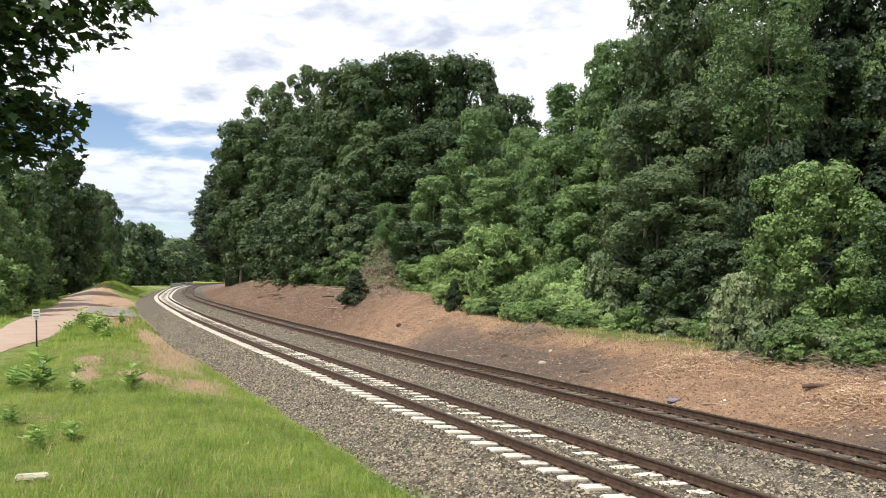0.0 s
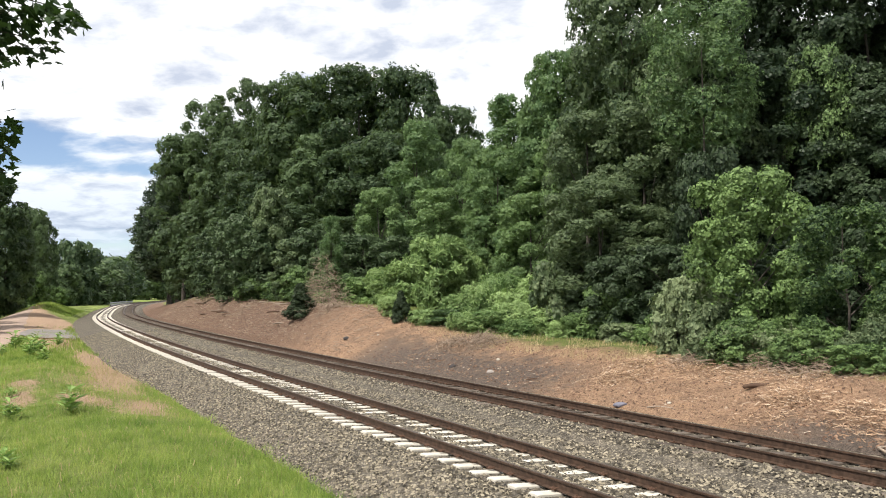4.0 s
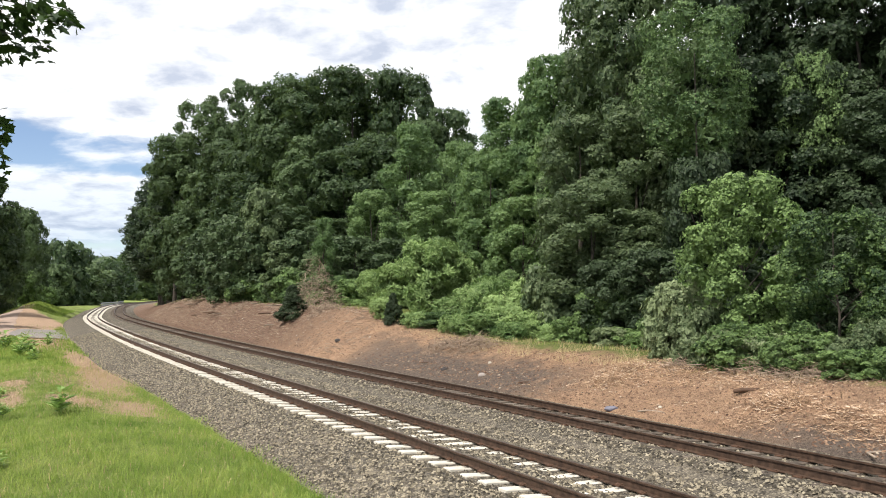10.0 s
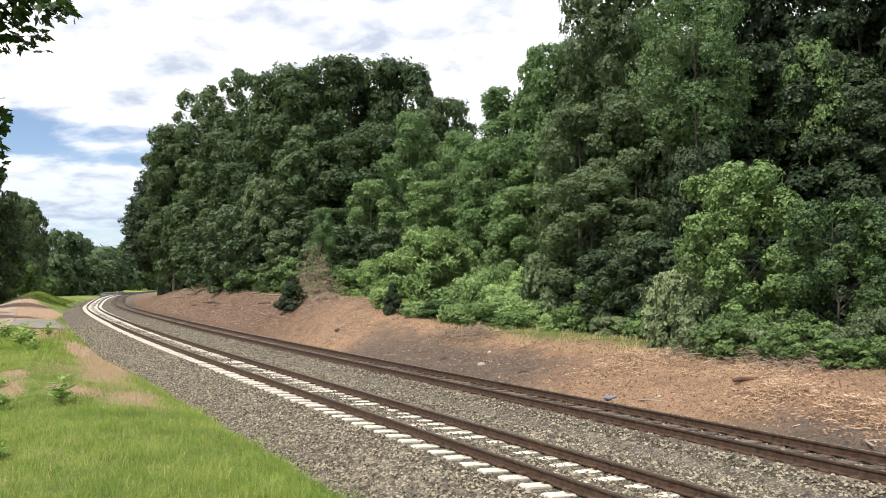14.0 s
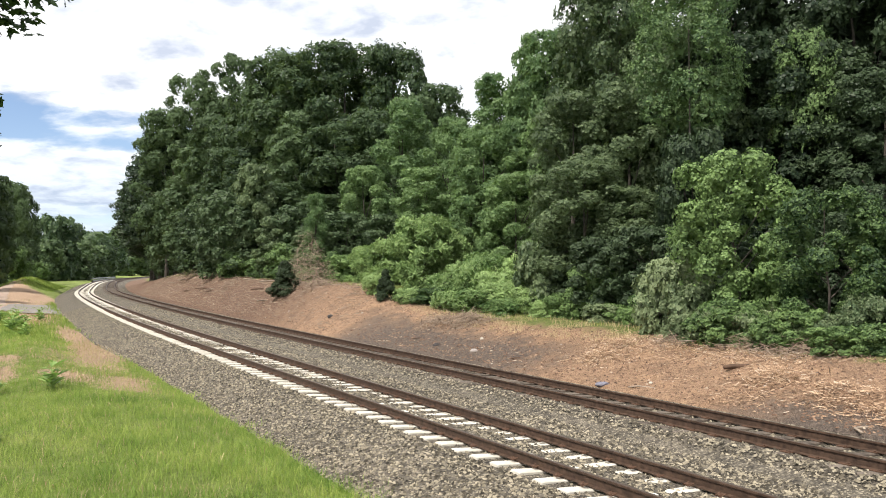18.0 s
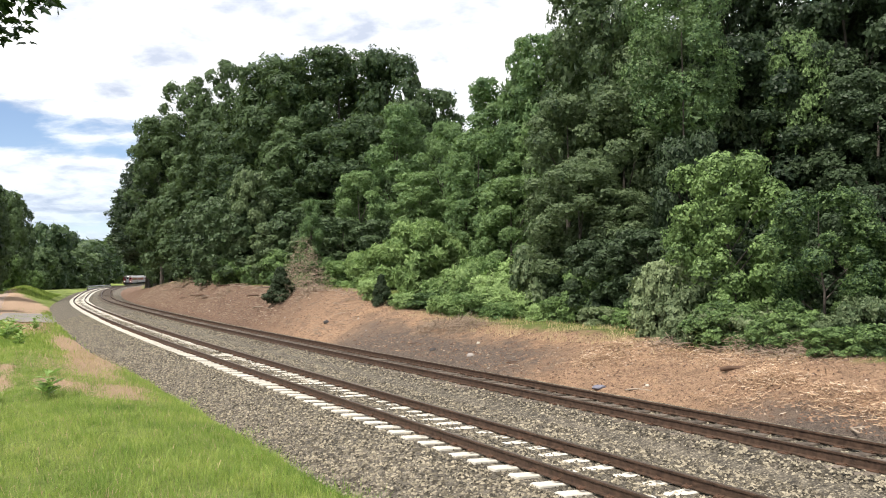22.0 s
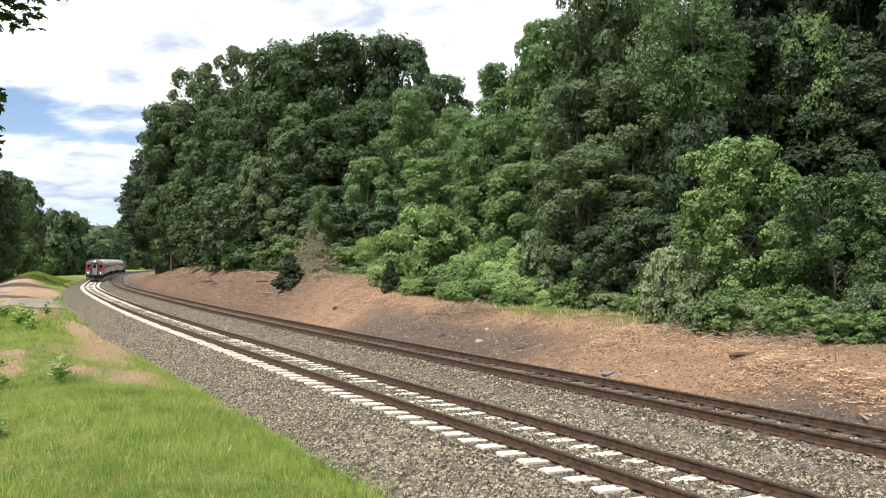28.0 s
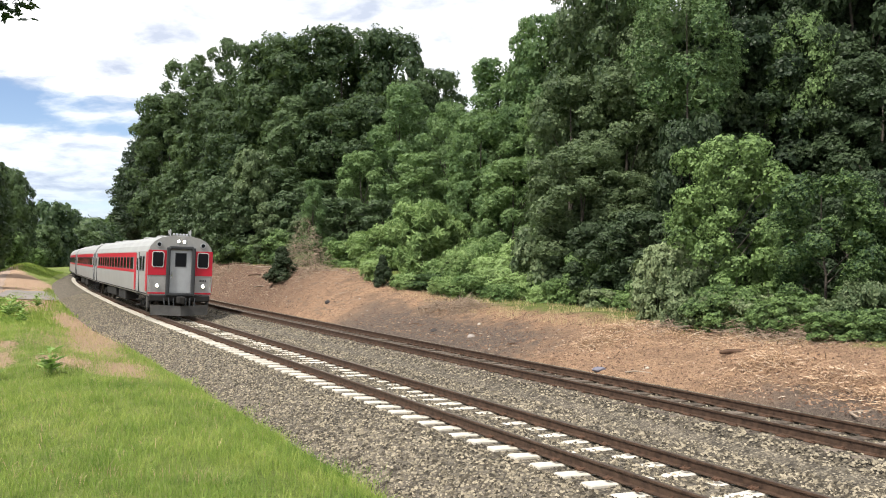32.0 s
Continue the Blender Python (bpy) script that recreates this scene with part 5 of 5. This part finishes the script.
# ---- maple boughs over the verge ----
def maple_tree():
    rng = np.random.default_rng(77)
    tree = tagged(new("maple_tree"), "maple tree with dark lobed leaves hanging over the verge", "tree")
    root = Vector((-8.35, 6.2, ground_z(-8.2, 6.2)))
    trunk = [(root.x, root.y, root.z - 0.4, 0.26), (-8.15, 6.25, 3.0, 0.19), (-8.05, 6.3, 5.0, 0.15), (-7.9, 6.4, 7.5, 0.09)]
    tips = [((-2.7, 7.4, 5.66), 5.9), ((-2.86, 7.3, 5.62), 5.9), ((-2.98, 7.4, 5.40), 5.4), ((-3.06, 7.3, 5.54), 5.8), ((-3.41, 7.3, 5.20), 5.0), ((-3.35, 7.5, 5.45), 5.4), ((-3.54, 7.4, 5.11), 4.7), ((-3.72, 7.5, 5.00), 4.5), ((-3.36, 7.6, 4.66), 4.2), ((-3.51, 7.5, 4.74), 4.3), ((-3.43, 7.6, 4.45), 4.0), ((-3.46, 7.6, 4.28), 3.8), ((-3.71, 7.7, 4.55), 4.0), ((-3.62, 7.2, 5.28), 5.1), ((-3.72, 7.4, 4.77), 4.3), ((-3.82, 7.6, 4.37), 3.8), ((-3.37, 7.0, 5.42), 5.7), ((-3.82, 7.3, 5.11), 4.8), ((-3.32, 7.2, 5.78), 6.1), ((-3.72, 7.3, 4.57), 4.1)]
    paths, pts, dirs = [trunk], [], []
    for (x, y, z), z0 in tips:
        a, b = np.array([-8.1, 6.3, z0]), np.array([x, y, z])
        m = (a + b) / 2 + [0, 0, 0.35]
        paths.append([(*a, 0.05), (*(a * 0.6 + m * 0.4 + [0, 0, .15]), 0.03), (*m, 0.016), (*(m * 0.4 + b * 0.6 + [0, 0, .05]), 0.008), (*b, 0.003)])
        for t in np.linspace(0.2, 1.0, 420):
            q = a * (1 - t) ** 2 + 2 * m * t * (1 - t) + b * t * t
            spread = 0.07 + 0.34 * (1 - t) ** 0.5
            pts.append(q + rng.normal(0, 1, 3) * spread * [0.7, 0.9, 0.6] + [0, 0, -0.06])
            dirs.append((b - a) / np.linalg.norm(b - a))
    tv, tf = tubes(paths, 7)
    part("trunk", mesh_of("trunk", tv, tf, BARK, True), None, tree)
    star = np.array([(0, -0.5), (0.12, -0.32), (0.42, -0.36), (0.3, -0.1), (0.55, 0.12), (0.24, 0.16), (0.2, 0.36), (0, 0.62), (-0.2, 0.36), (-0.24, 0.16), (-0.55, 0.12), (-0.3, -0.1), (-0.42, -0.36), (-0.12, -0.32)])
    vs, fs = [], []
    for i, (q, d) in enumerate(zip(pts, dirs)):
        L = rng.uniform(0.075, 0.13)
        t = d * 0.7 + rng.normal(0, 0.5, 3) + [0, 0, -0.45]
        t /= np.linalg.norm(t)
        nn = np.array([0, 0, 1.0]) + rng.normal(0, 0.45, 3)
        nn -= t * (nn @ t)
        nn /= np.linalg.norm(nn)
        b = np.cross(nn, t)
        curl = 0.25 * star[:, 0] ** 2
        v = q + (star[:, :1] * b + star[:, 1:] * t - curl[:, None] * nn) * L
        c = len(vs) * 15
        vs.append(np.concatenate([v, [q + t * 0.02]]))
        fs += [(c + j, c + (j + 1) % 14, c + 14) for j in range(14)]
    part("foliage", mesh_of("foliage", np.concatenate(vs), fs, LEAF_MAPLE), None, tree, "dark green five-lobed maple leaves")
    return tree


maple_tree()

# ---- train ----
CAR_GREY = plain("car_silver_paint", (0.28, 0.276, 0.268), 0.45, 0.05, 0.10, 0.8, 0.05)
CAR_ROOF = plain("car_roof_paint", (0.29, 0.294, 0.29), 0.6, 0.0, 0.12, 0.7, 0.05)
CAR_RED = plain("car_red_paint", (0.42, 0.014, 0.03), 0.4, 0.0, 0.10, 1.0)
CAR_TRIM = plain("window_trim_white", (0.62, 0.62, 0.60), 0.4, 0.1, 0.08, 3.0)
CAR_DOOR = plain("car_door_steel", (0.33, 0.34, 0.35), 0.45, 0.2, 0.10, 2.0)
RUBBER = plain("diaphragm_rubber", (0.035, 0.037, 0.04), 0.7, 0.0, 0.2, 4.0)
UNDER = plain("underframe_grime", (0.016, 0.015, 0.014), 0.85, 0.0, 0.35, 3.0, 0.3)
PILOT = plain("pilot_steel", (0.06, 0.058, 0.055), 0.7, 0.2, 0.3, 3.0)
WHEEL = plain("wheel_steel", (0.09, 0.075, 0.065), 0.55, 0.6, 0.2, 5.0)
CHROME = plain("lamp_ring", (0.6, 0.6, 0.6), 0.25, 0.9, 0.05, 6.0)
INK = plain("number_paint", (0.05, 0.05, 0.055), 0.6, 0.0, 0.1, 6.0)
LOCO = plain("locomotive_paint", (0.055, 0.06, 0.07), 0.5, 0.1, 0.2, 1.5, 0.05)
gl = Mat("car_glass", 0.12, 0.0, 0.12)
gl.color((0.007, 0.008, 0.009))
GLASS = gl.m
lm = Mat("lit_headlight", 0.2)
lm.color((0.9, 0.9, 0.85))
lm.put((1.0, 0.9, 0.74), lm.b.inputs["Emission Color"])
lm.b.inputs["Emission Strength"].default_value = 7.0
LIT = lm.m

HALF = [(1.50, 1.02), (1.56, 1.12), (1.60, 1.7), (1.60, 3.0), (1.575, 3.16), (1.48, 3.42), (1.28, 3.66), (0.95, 3.84), (0.5, 3.94), (0.0, 3.97)]


def shell(y0, y1, lo, hi, material, name, parent, label="", grow=0.0, ends=True):
    """A stretch of the car's skin between two steps of its section, along its length."""
    pts = [(x + grow, z) for x, z in HALF[lo:hi + 1]] if hi < 9 else [(x + grow * (x > 0), z + grow) for x, z in HALF[lo:]]
    if hi == 9:
        ring = pts + [(-x, z) for x, z in pts[-2::-1]]
    else:
        ring = pts + [(-x, z) for x, z in pts[::-1]]
    bm = bmesh.new()
    rows = [[bm.verts.new((x, y, z)) for x, z in ring] for y in (y0, y1)]
    k = len(ring)
    for j in range(k):
        bm.faces.new((rows[0][j], rows[0][(j + 1) % k], rows[1][(j + 1) % k], rows[1][j]))
    bm.faces.new(rows[0][::-1]), bm.faces.new(rows[1])
    bmesh.ops.recalc_face_normals(bm, faces=bm.faces)
    return part(name, bm, material, parent, label)


def side_plate(x, y0, y1, z0, z1, material, name, parent, thick=0.012, label="", bevel=0.0):
    return part(name, box((thick, abs(y1 - y0), z1 - z0), (x, (y0 + y1) / 2, (z0 + z1) / 2), bevel), material, parent, label)


def end_plate(x0, x1, y, z0, z1, material, name, parent, thick=0.02, label="", bevel=0.0, seg=2):
    return part(name, box((x1 - x0, thick, z1 - z0), ((x0 + x1) / 2, y, (z0 + z1) / 2), bevel, seg), material, parent, label)


def round_plate(x0, x1, y, z0, z1, r, material, name, parent, thick=0.03, label=""):
    """An upright plate across the car's end with rounded corners."""
    bm = bmesh.new()
    ring = []
    for cx, cz, a0 in ((x1 - r, z1 - r, 0), (x0 + r, z1 - r, 90), (x0 + r, z0 + r, 180), (x1 - r, z0 + r, 270)):
        ring += [(cx + r * math.cos(radians(a0 + k * 18)), cz + r * math.sin(radians(a0 + k * 18))) for k in range(6)]
    a, b = ([bm.verts.new((px, y + d, pz)) for px, pz in ring] for d in (-thick / 2, thick / 2))
    bm.faces.new(a), bm.faces.new(b[::-1])
    for j in range(len(ring)):
        bm.faces.new((a[j], b[j], b[(j + 1) % len(ring)], a[(j + 1) % len(ring)]))
    bmesh.ops.recalc_face_normals(bm, faces=bm.faces)
    return part(name, bm, material, parent, label)


def bogie(parent, y):
    b = part("bogie", box((1.9, 2.3, 0.22), (0, y, 0.72), 0.04), UNDER, parent, "grimy black bogie frame")
    for x in (-1.02, 1.02):
        part("side_frame", box((0.14, 3.1, 0.28), (x, y, 0.58), 0.05), UNDER, b)
        part("spring", rod((x, y - 0.3, 0.45), (x, y + 0.3, 0.45), 0.16, n=10), UNDER, b)
        for dy in (-1.25, 1.25):
            part("axle_box", box((0.2, 0.34, 0.34), (x, y + dy, 0.46), 0.05), UNDER, b)
    for dy in (-1.25, 1.25):
        for x in (-0.74, 0.74):
            w = rod((x - 0.06, y + dy, 0.455), (x + 0.06, y + dy, 0.455), 0.455, n=24)
            rod((x - 0.1 * (1 if x > 0 else -1), y + dy, 0.455), (x - 0.07 * (1 if x > 0 else -1), y + dy, 0.455), 0.48, n=24, bm=w)
            part("wheel", w, WHEEL, b)
        part("axle", rod((-0.8, y + dy, 0.455), (0.8, y + dy, 0.455), 0.08, n=10), WHEEL, b)


def lamp(parent, x, y, z, r, lit=True, name="headlight"):
    h = part(name, rod((x, y, z), (x, y + 0.07, z), r * 1.25, n=16), CHROME, parent)
    part("lens", rod((x, y + 0.05, z), (x, y + 0.085, z), r, r * 0.9, n=16), LIT if lit else CAR_TRIM, h, "glowing white headlight lens" if lit else "unlit pale round lens")
    return h


def make_car(name, label, cab):
    """A single-level coach; +y is its leading end."""
    car = tagged(new(name), label, "rail car", "train")
    n = 12.8
    shell(-n, n, 0, 4, CAR_GREY, "body", car, "silver-grey painted car body")
    shell(-n, n - 0.25, 4, 9, CAR_ROOF, "roof", car, "pale grey arched roof")
    if cab:
        shell(n - 0.25, n, 4, 9, CAR_GREY, "roof_front", car)
    for x in (-1, 1):
        xs = x * 1.603
        band0, band1 = -11.2, 8.6 if cab else 11.2
        side_plate(xs, band0, band1, 3.0 - 0.13, 3.0 + 0.10, CAR_RED, "red_stripe", car, 0.016, "red stripe above the windows")
        side_plate(xs, band0, band1, 2.08, 2.22, CAR_RED, "red_stripe", car, 0.016, "red stripe below the windows")
        side_plate(xs, -n + 0.05, n - 0.05, 1.10, 1.15, UNDER, "sill", car, 0.02)
        count = 13 if cab else 15
        width = (band1 - band0 - 1.2) / count
        for i in range(count):
            y = band0 + 0.6 + width * (i + 0.5)
            w = side_plate(xs, y - width * 0.40, y + width * 0.40, 2.24, 2.86, RUBBER, "window", car, 0.03, bevel=0.008)
            side_plate(x * 1.612, y - width * 0.34, y + width * 0.34, 2.29, 2.81, GLASS, "pane", w, 0.022)
            if i < count - 1:
                side_plate(xs, y + width * 0.41, y + width * 0.59, 2.24, 2.86, CAR_RED, "window_post", car, 0.02)
        for y in ((-12.1, 9.6) if cab else (-12.1, 12.1)):
            d = side_plate(xs, y - 0.42, y + 0.42, 1.15, 3.12, CAR_DOOR, "side_door", car, 0.03, bevel=0.01)
            side_plate(x * 1.615, y - 0.2, y + 0.2, 2.2, 2.8, GLASS, "pane", d, 0.02)
            for e in (-0.45, 0.45):
                side_plate(x * 1.607, y + e - 0.03, y + e + 0.03, 1.15, 3.12, RUBBER, "door_seal", d, 0.03)
            for z in (0.45, 0.72, 0.98):
                part("step", box((0.3, 0.75, 0.04), (x * 1.42, y, z)), UNDER, car)
        if cab:
            bm = bmesh.new()                               # slanted red flash behind the cab
            q = [bm.verts.new((x * 1.613, y, z)) for y, z in ((9.12, 3.08), (8.15, 3.08), (8.3, 2.1), (8.42, 1.2), (9.0, 1.2))]
            q2 = [bm.verts.new((x * 1.60, v.co.y, v.co.z)) for v in q]
            bm.faces.new(q), bm.faces.new(q2[::-1])
            for j in range(5):
                bm.faces.new((q[j], q2[j], q2[(j + 1) % 5], q[(j + 1) % 5]))
            bmesh.ops.recalc_face_normals(bm, faces=bm.faces)
            part("red_flash", bm, CAR_RED, car, "slanting red flash")
            for y in (10.6, 11.5):
                w = side_plate(xs, y - 0.3, y + 0.3, 2.2, 2.92, RUBBER, "cab_side_window", car, 0.03, bevel=0.01)
                side_plate(x * 1.614, y - 0.25, y + 0.25, 2.26, 2.86, GLASS, "pane", w, 0.02)
            side_plate(x * 1.606, 12.3, 12.78, 1.25, 3.12, CAR_RED, "corner_panel", car, 0.012)
            part("corner_step", box((0.12, 0.4, 0.62), (x * 1.46, 12.4, 0.74), 0.03), PILOT, car, "dull grey boarding step at the corner")
    for y in (-9.4, -5, 0, 4.6, 9.2):
        part("roof_vent", box((0.7, 1.3, 0.14), (0.2 if y else -0.2, y, 3.94), 0.05, 2), CAR_ROOF, car)
    for x, y0, y1, z0 in ((-1.1, -4.5, -1.2, 0.42), (1.1, -5.2, -0.4, 0.5), (-1.1, 0.2, 4.6, 0.36), (1.1, 1.0, 4.2, 0.48), (0, -5, 5, 0.75)):
        part("equipment_box", box((0.75, y1 - y0, 1.05 - z0), (x, (y0 + y1) / 2, (1.05 + z0) / 2), 0.05), UNDER, car, "black underfloor equipment box")
    bogie(car, 9.1), bogie(car, -9.1)
    for end in (-1, 1):
        y = end * n
        if cab and end > 0:
            continue
        part("gangway", box((1.2, 0.55, 2.35), (0, y + end * 0.26, 2.25), 0.06), RUBBER, car, "black rubber gangway between cars")
        part("coupler", box((0.3, 0.6, 0.3), (0, y + end * 0.3, 0.85), 0.05), UNDER, car)
    if cab:
        y = n + 0.01
        for x in (-1, 1):
            a, b = sorted((x * 0.70, x * 1.585))
            end_plate(a, b, y, 2.02, 3.22, CAR_RED, "red_panel", car, 0.02, "bright red end panel")
            c, d = sorted((x * 0.82, x * 1.40))
            w = round_plate(c, d, y + 0.014, 2.40, 3.16, 0.11, CAR_TRIM, "cab_window", car, 0.04, "rounded cab window in white frame")
            c, d = sorted((x * 0.85, x * 1.37))
            seal = round_plate(c, d, y + 0.02, 2.43, 3.13, 0.09, RUBBER, "seal", w, 0.04)
            c, d = sorted((x * 0.88, x * 1.34))
            round_plate(c, d, y + 0.025, 2.46, 3.10, 0.07, GLASS, "pane", w, 0.04)
            c, d = sorted((x * 0.72, x * 1.55))
            end_plate(c, d, y + 0.004, 1.13, 1.2, CAR_RED, "end_stripe", car, 0.03)
            lamp(car, x * 1.13, y, 1.52, 0.082)
            lamp(car, x * 0.14, y - 0.06, 3.67, 0.075)
            mk = part("marker_light", rod((x * 1.08, y - 0.05, 3.5), (x * 1.08, y + 0.05, 3.5), 0.135, n=16), CAR_DOOR, car, "round dark marker light in grey ring")
            part("lens", rod((x * 1.08, y + 0.02, 3.5), (x * 1.08, y + 0.07, 3.5), 0.1, 0.085, n=16), GLASS, mk)
            part("grab_iron", rod((x * 1.5, y + 0.05, 1.25), (x * 1.5, y + 0.05, 2.0), 0.018, n=6), CHROME, car)
            part("horn", rod((x * 0.5, y - 0.5, 4.0), (x * 0.5, y - 0.5, 4.2), 0.06, 0.09, 10), CAR_DOOR, car)
            part("mast", rod((x * 0.5, y - 0.35, 3.9), (x * 0.5, y - 0.35, 4.25), 0.03, n=6), CAR_DOOR, car)
        for i in range(5):
            part("roof_lamp", box((0.13, 0.16, 0.12), (-0.32 + 0.16 * i, y - 0.4, 4.0), 0.03), CHROME, car)
        part("number_board", box((0.5, 0.1, 0.2), (0, y - 0.05, 3.84), 0.03), CAR_GREY, car)
        frame_ = box((1.16, 0.16, 0.16), (0, y + 0.08, 3.36), 0.05, 2)
        for x in (-1, 1):
            rod((x * 0.50, y + 0.08, 3.38), (x * 0.64, y + 0.08, 3.20), 0.085, n=10, bm=frame_)
        for x in (-0.62, 0.62):
            box((0.18, 0.16, 2.3), (x, y + 0.08, 2.22), 0.04, 2, frame_)
        box((1.42, 0.16, 0.14), (0, y + 0.08, 1.12), 0.04, 2, frame_)
        part("diaphragm", frame_, RUBBER, car, "black rubber diaphragm frame")
        door = end_plate(-0.53, 0.53, y, 1.18, 3.22, CAR_DOOR, "end_door", car, 0.03, "pale grey end door")
        end_plate(-0.28, 0.28, y + 0.014, 2.44, 3.12, RUBBER, "window_frame", door, 0.03, bevel=0.01)
        end_plate(-0.24, 0.24, y + 0.022, 2.48, 3.08, GLASS, "pane", door, 0.03)
        part("door_handle", rod((0.42, y + 0.05, 1.9), (0.42, y + 0.05, 2.2), 0.02, n=6), CHROME, door)
        for i in range(4):
            end_plate(-1.30 + 0.09 * i, -1.24 + 0.09 * i, y + 0.008, 1.74, 1.84, INK, "number_bar", car, 0.02)
        part("buffer_beam", box((3.0, 0.35, 0.32), (0, y - 0.1, 0.92), 0.05), UNDER, car, "black buffer beam")
        part("coupler", box((0.34, 0.85, 0.34), (0, y + 0.3, 0.86), 0.07, 2), UNDER, car, "black knuckle coupler")
        for x in (-0.75, -0.5, -0.3, 0.32, 0.55, 0.8):
            part("brake_hose", rod((x, y + 0.14, 0.95), (x * 0.92, y + 0.22, 0.52), 0.035, n=6), RUBBER, car)
        bm = bmesh.new()                                       # snow pilot
        for sx in (-1, 1):
            p = [bm.verts.new(c) for c in ((0, y + 0.42, 0.56), (sx * 1.42, y + 0.12, 0.62), (sx * 1.40, y + 0.16, 0.14), (0, y + 0.52, 0.10))]
            q = [bm.verts.new((v.co.x, v.co.y - 0.05, v.co.z)) for v in p]
            bm.faces.new(p), bm.faces.new(q[::-1])
            for j in range(4):
                bm.faces.new((p[j], q[j], q[(j + 1) % 4], p[(j + 1) % 4]))
        bmesh.ops.recalc_face_normals(bm, faces=bm.faces)
        part("pilot", bm, PILOT, car, "dull grey steel pilot plow")
    return car


def make_locomotive():
    loco = tagged(new("diesel_locomotive"), "dark diesel locomotive with hood and cab pushing the train", "locomotive", "train")
    part("frame", box((3.1, 18.4, 0.35), (0, 0, 1.25), 0.05), UNDER, loco)
    part("hood", box((1.9, 12.6, 2.5), (0, -2.2, 2.65), 0.12, 2), LOCO, loco)
    cabp = part("cab", box((3.05, 2.6, 2.75), (0, 5.6, 2.78), 0.14, 2), LOCO, loco)
    for x in (-0.75, 0.75):
        part("pane", box((0.6, 0.05, 0.5), (x, 6.92, 3.5), 0.02), GLASS, cabp)
    for x in (-1.53, 1.53):
        part("pane", box((0.05, 1.2, 0.6), (x, 5.6, 3.4), 0.02), GLASS, cabp)
    part("nose", box((2.0, 2.0, 1.5), (0, 7.7, 2.15), 0.15, 2), LOCO, loco)
    part("fuel_tank", box((2.6, 4.6, 0.75), (0, 0, 0.72), 0.12, 2), UNDER, loco)
    for y in (-6.5, -3.8, 0.5):
        part("roof_fan", rod((0, y, 3.88), (0, y, 4.05), 0.6, n=16), UNDER, loco)
    part("exhaust", box((0.5, 0.9, 0.3), (0, 2.5, 4.0), 0.05), UNDER, loco)
    for x in (-1.45, 1.45):
        part("handrail", rod((x, -8.6, 2.4), (x, 4.2, 2.4), 0.025, n=6), CAR_DOOR, loco)
        for y in np.arange(-8.6, 4.3, 2.13):
            part("stanchion", rod((x, y, 1.4), (x, y, 2.4), 0.02, n=6), CAR_DOOR, loco)
    bogie(loco, 5.6), bogie(loco, -5.6)
    return loco


cab_car = make_car("cab_car", "silver and red passenger cab car with lit headlights on track", True)
coach = make_car("passenger_coach", "silver passenger coach with red stripes and dark windows", False)
coaches = [coach] + [copy_thing(coach, pose(0, 0, 0)) for i in range(2)]
loco = make_locomotive()
for car in (cab_car, *coaches, loco):
    car.scale = (0.975, 1.0, 1.025)
FRONT, SPEED = 32.2, 32.1


def car_pose(front, length):
    """A car whose nose is at arc length front, riding on two bogies."""
    a, b = Vector(at(front + length * 0.16, 0.0)), Vector(at(front + length * 0.84, 0.0))
    d = a - b
    return Matrix.Translation((a + b) / 2) @ Matrix.Rotation(math.atan2(d.y, d.x) - math.pi / 2, 4, "Z") @ Matrix.Rotation(math.atan2(d.z, math.hypot(d.x, d.y)), 4, "X") @ Matrix.Rotation(-math.atan(CANT1), 4, "Y")


def motions():
    back = 0.0
    for car, length in ((cab_car, 25.7), *((k, 25.7) for k in coaches), (loco, 18.6)):
        walk(car, [(t, car_pose(FRONT + back + SPEED * (32 - t), length)) for t in np.arange(0, 32.01, 0.5)])
        back += length + 0.9


motions()
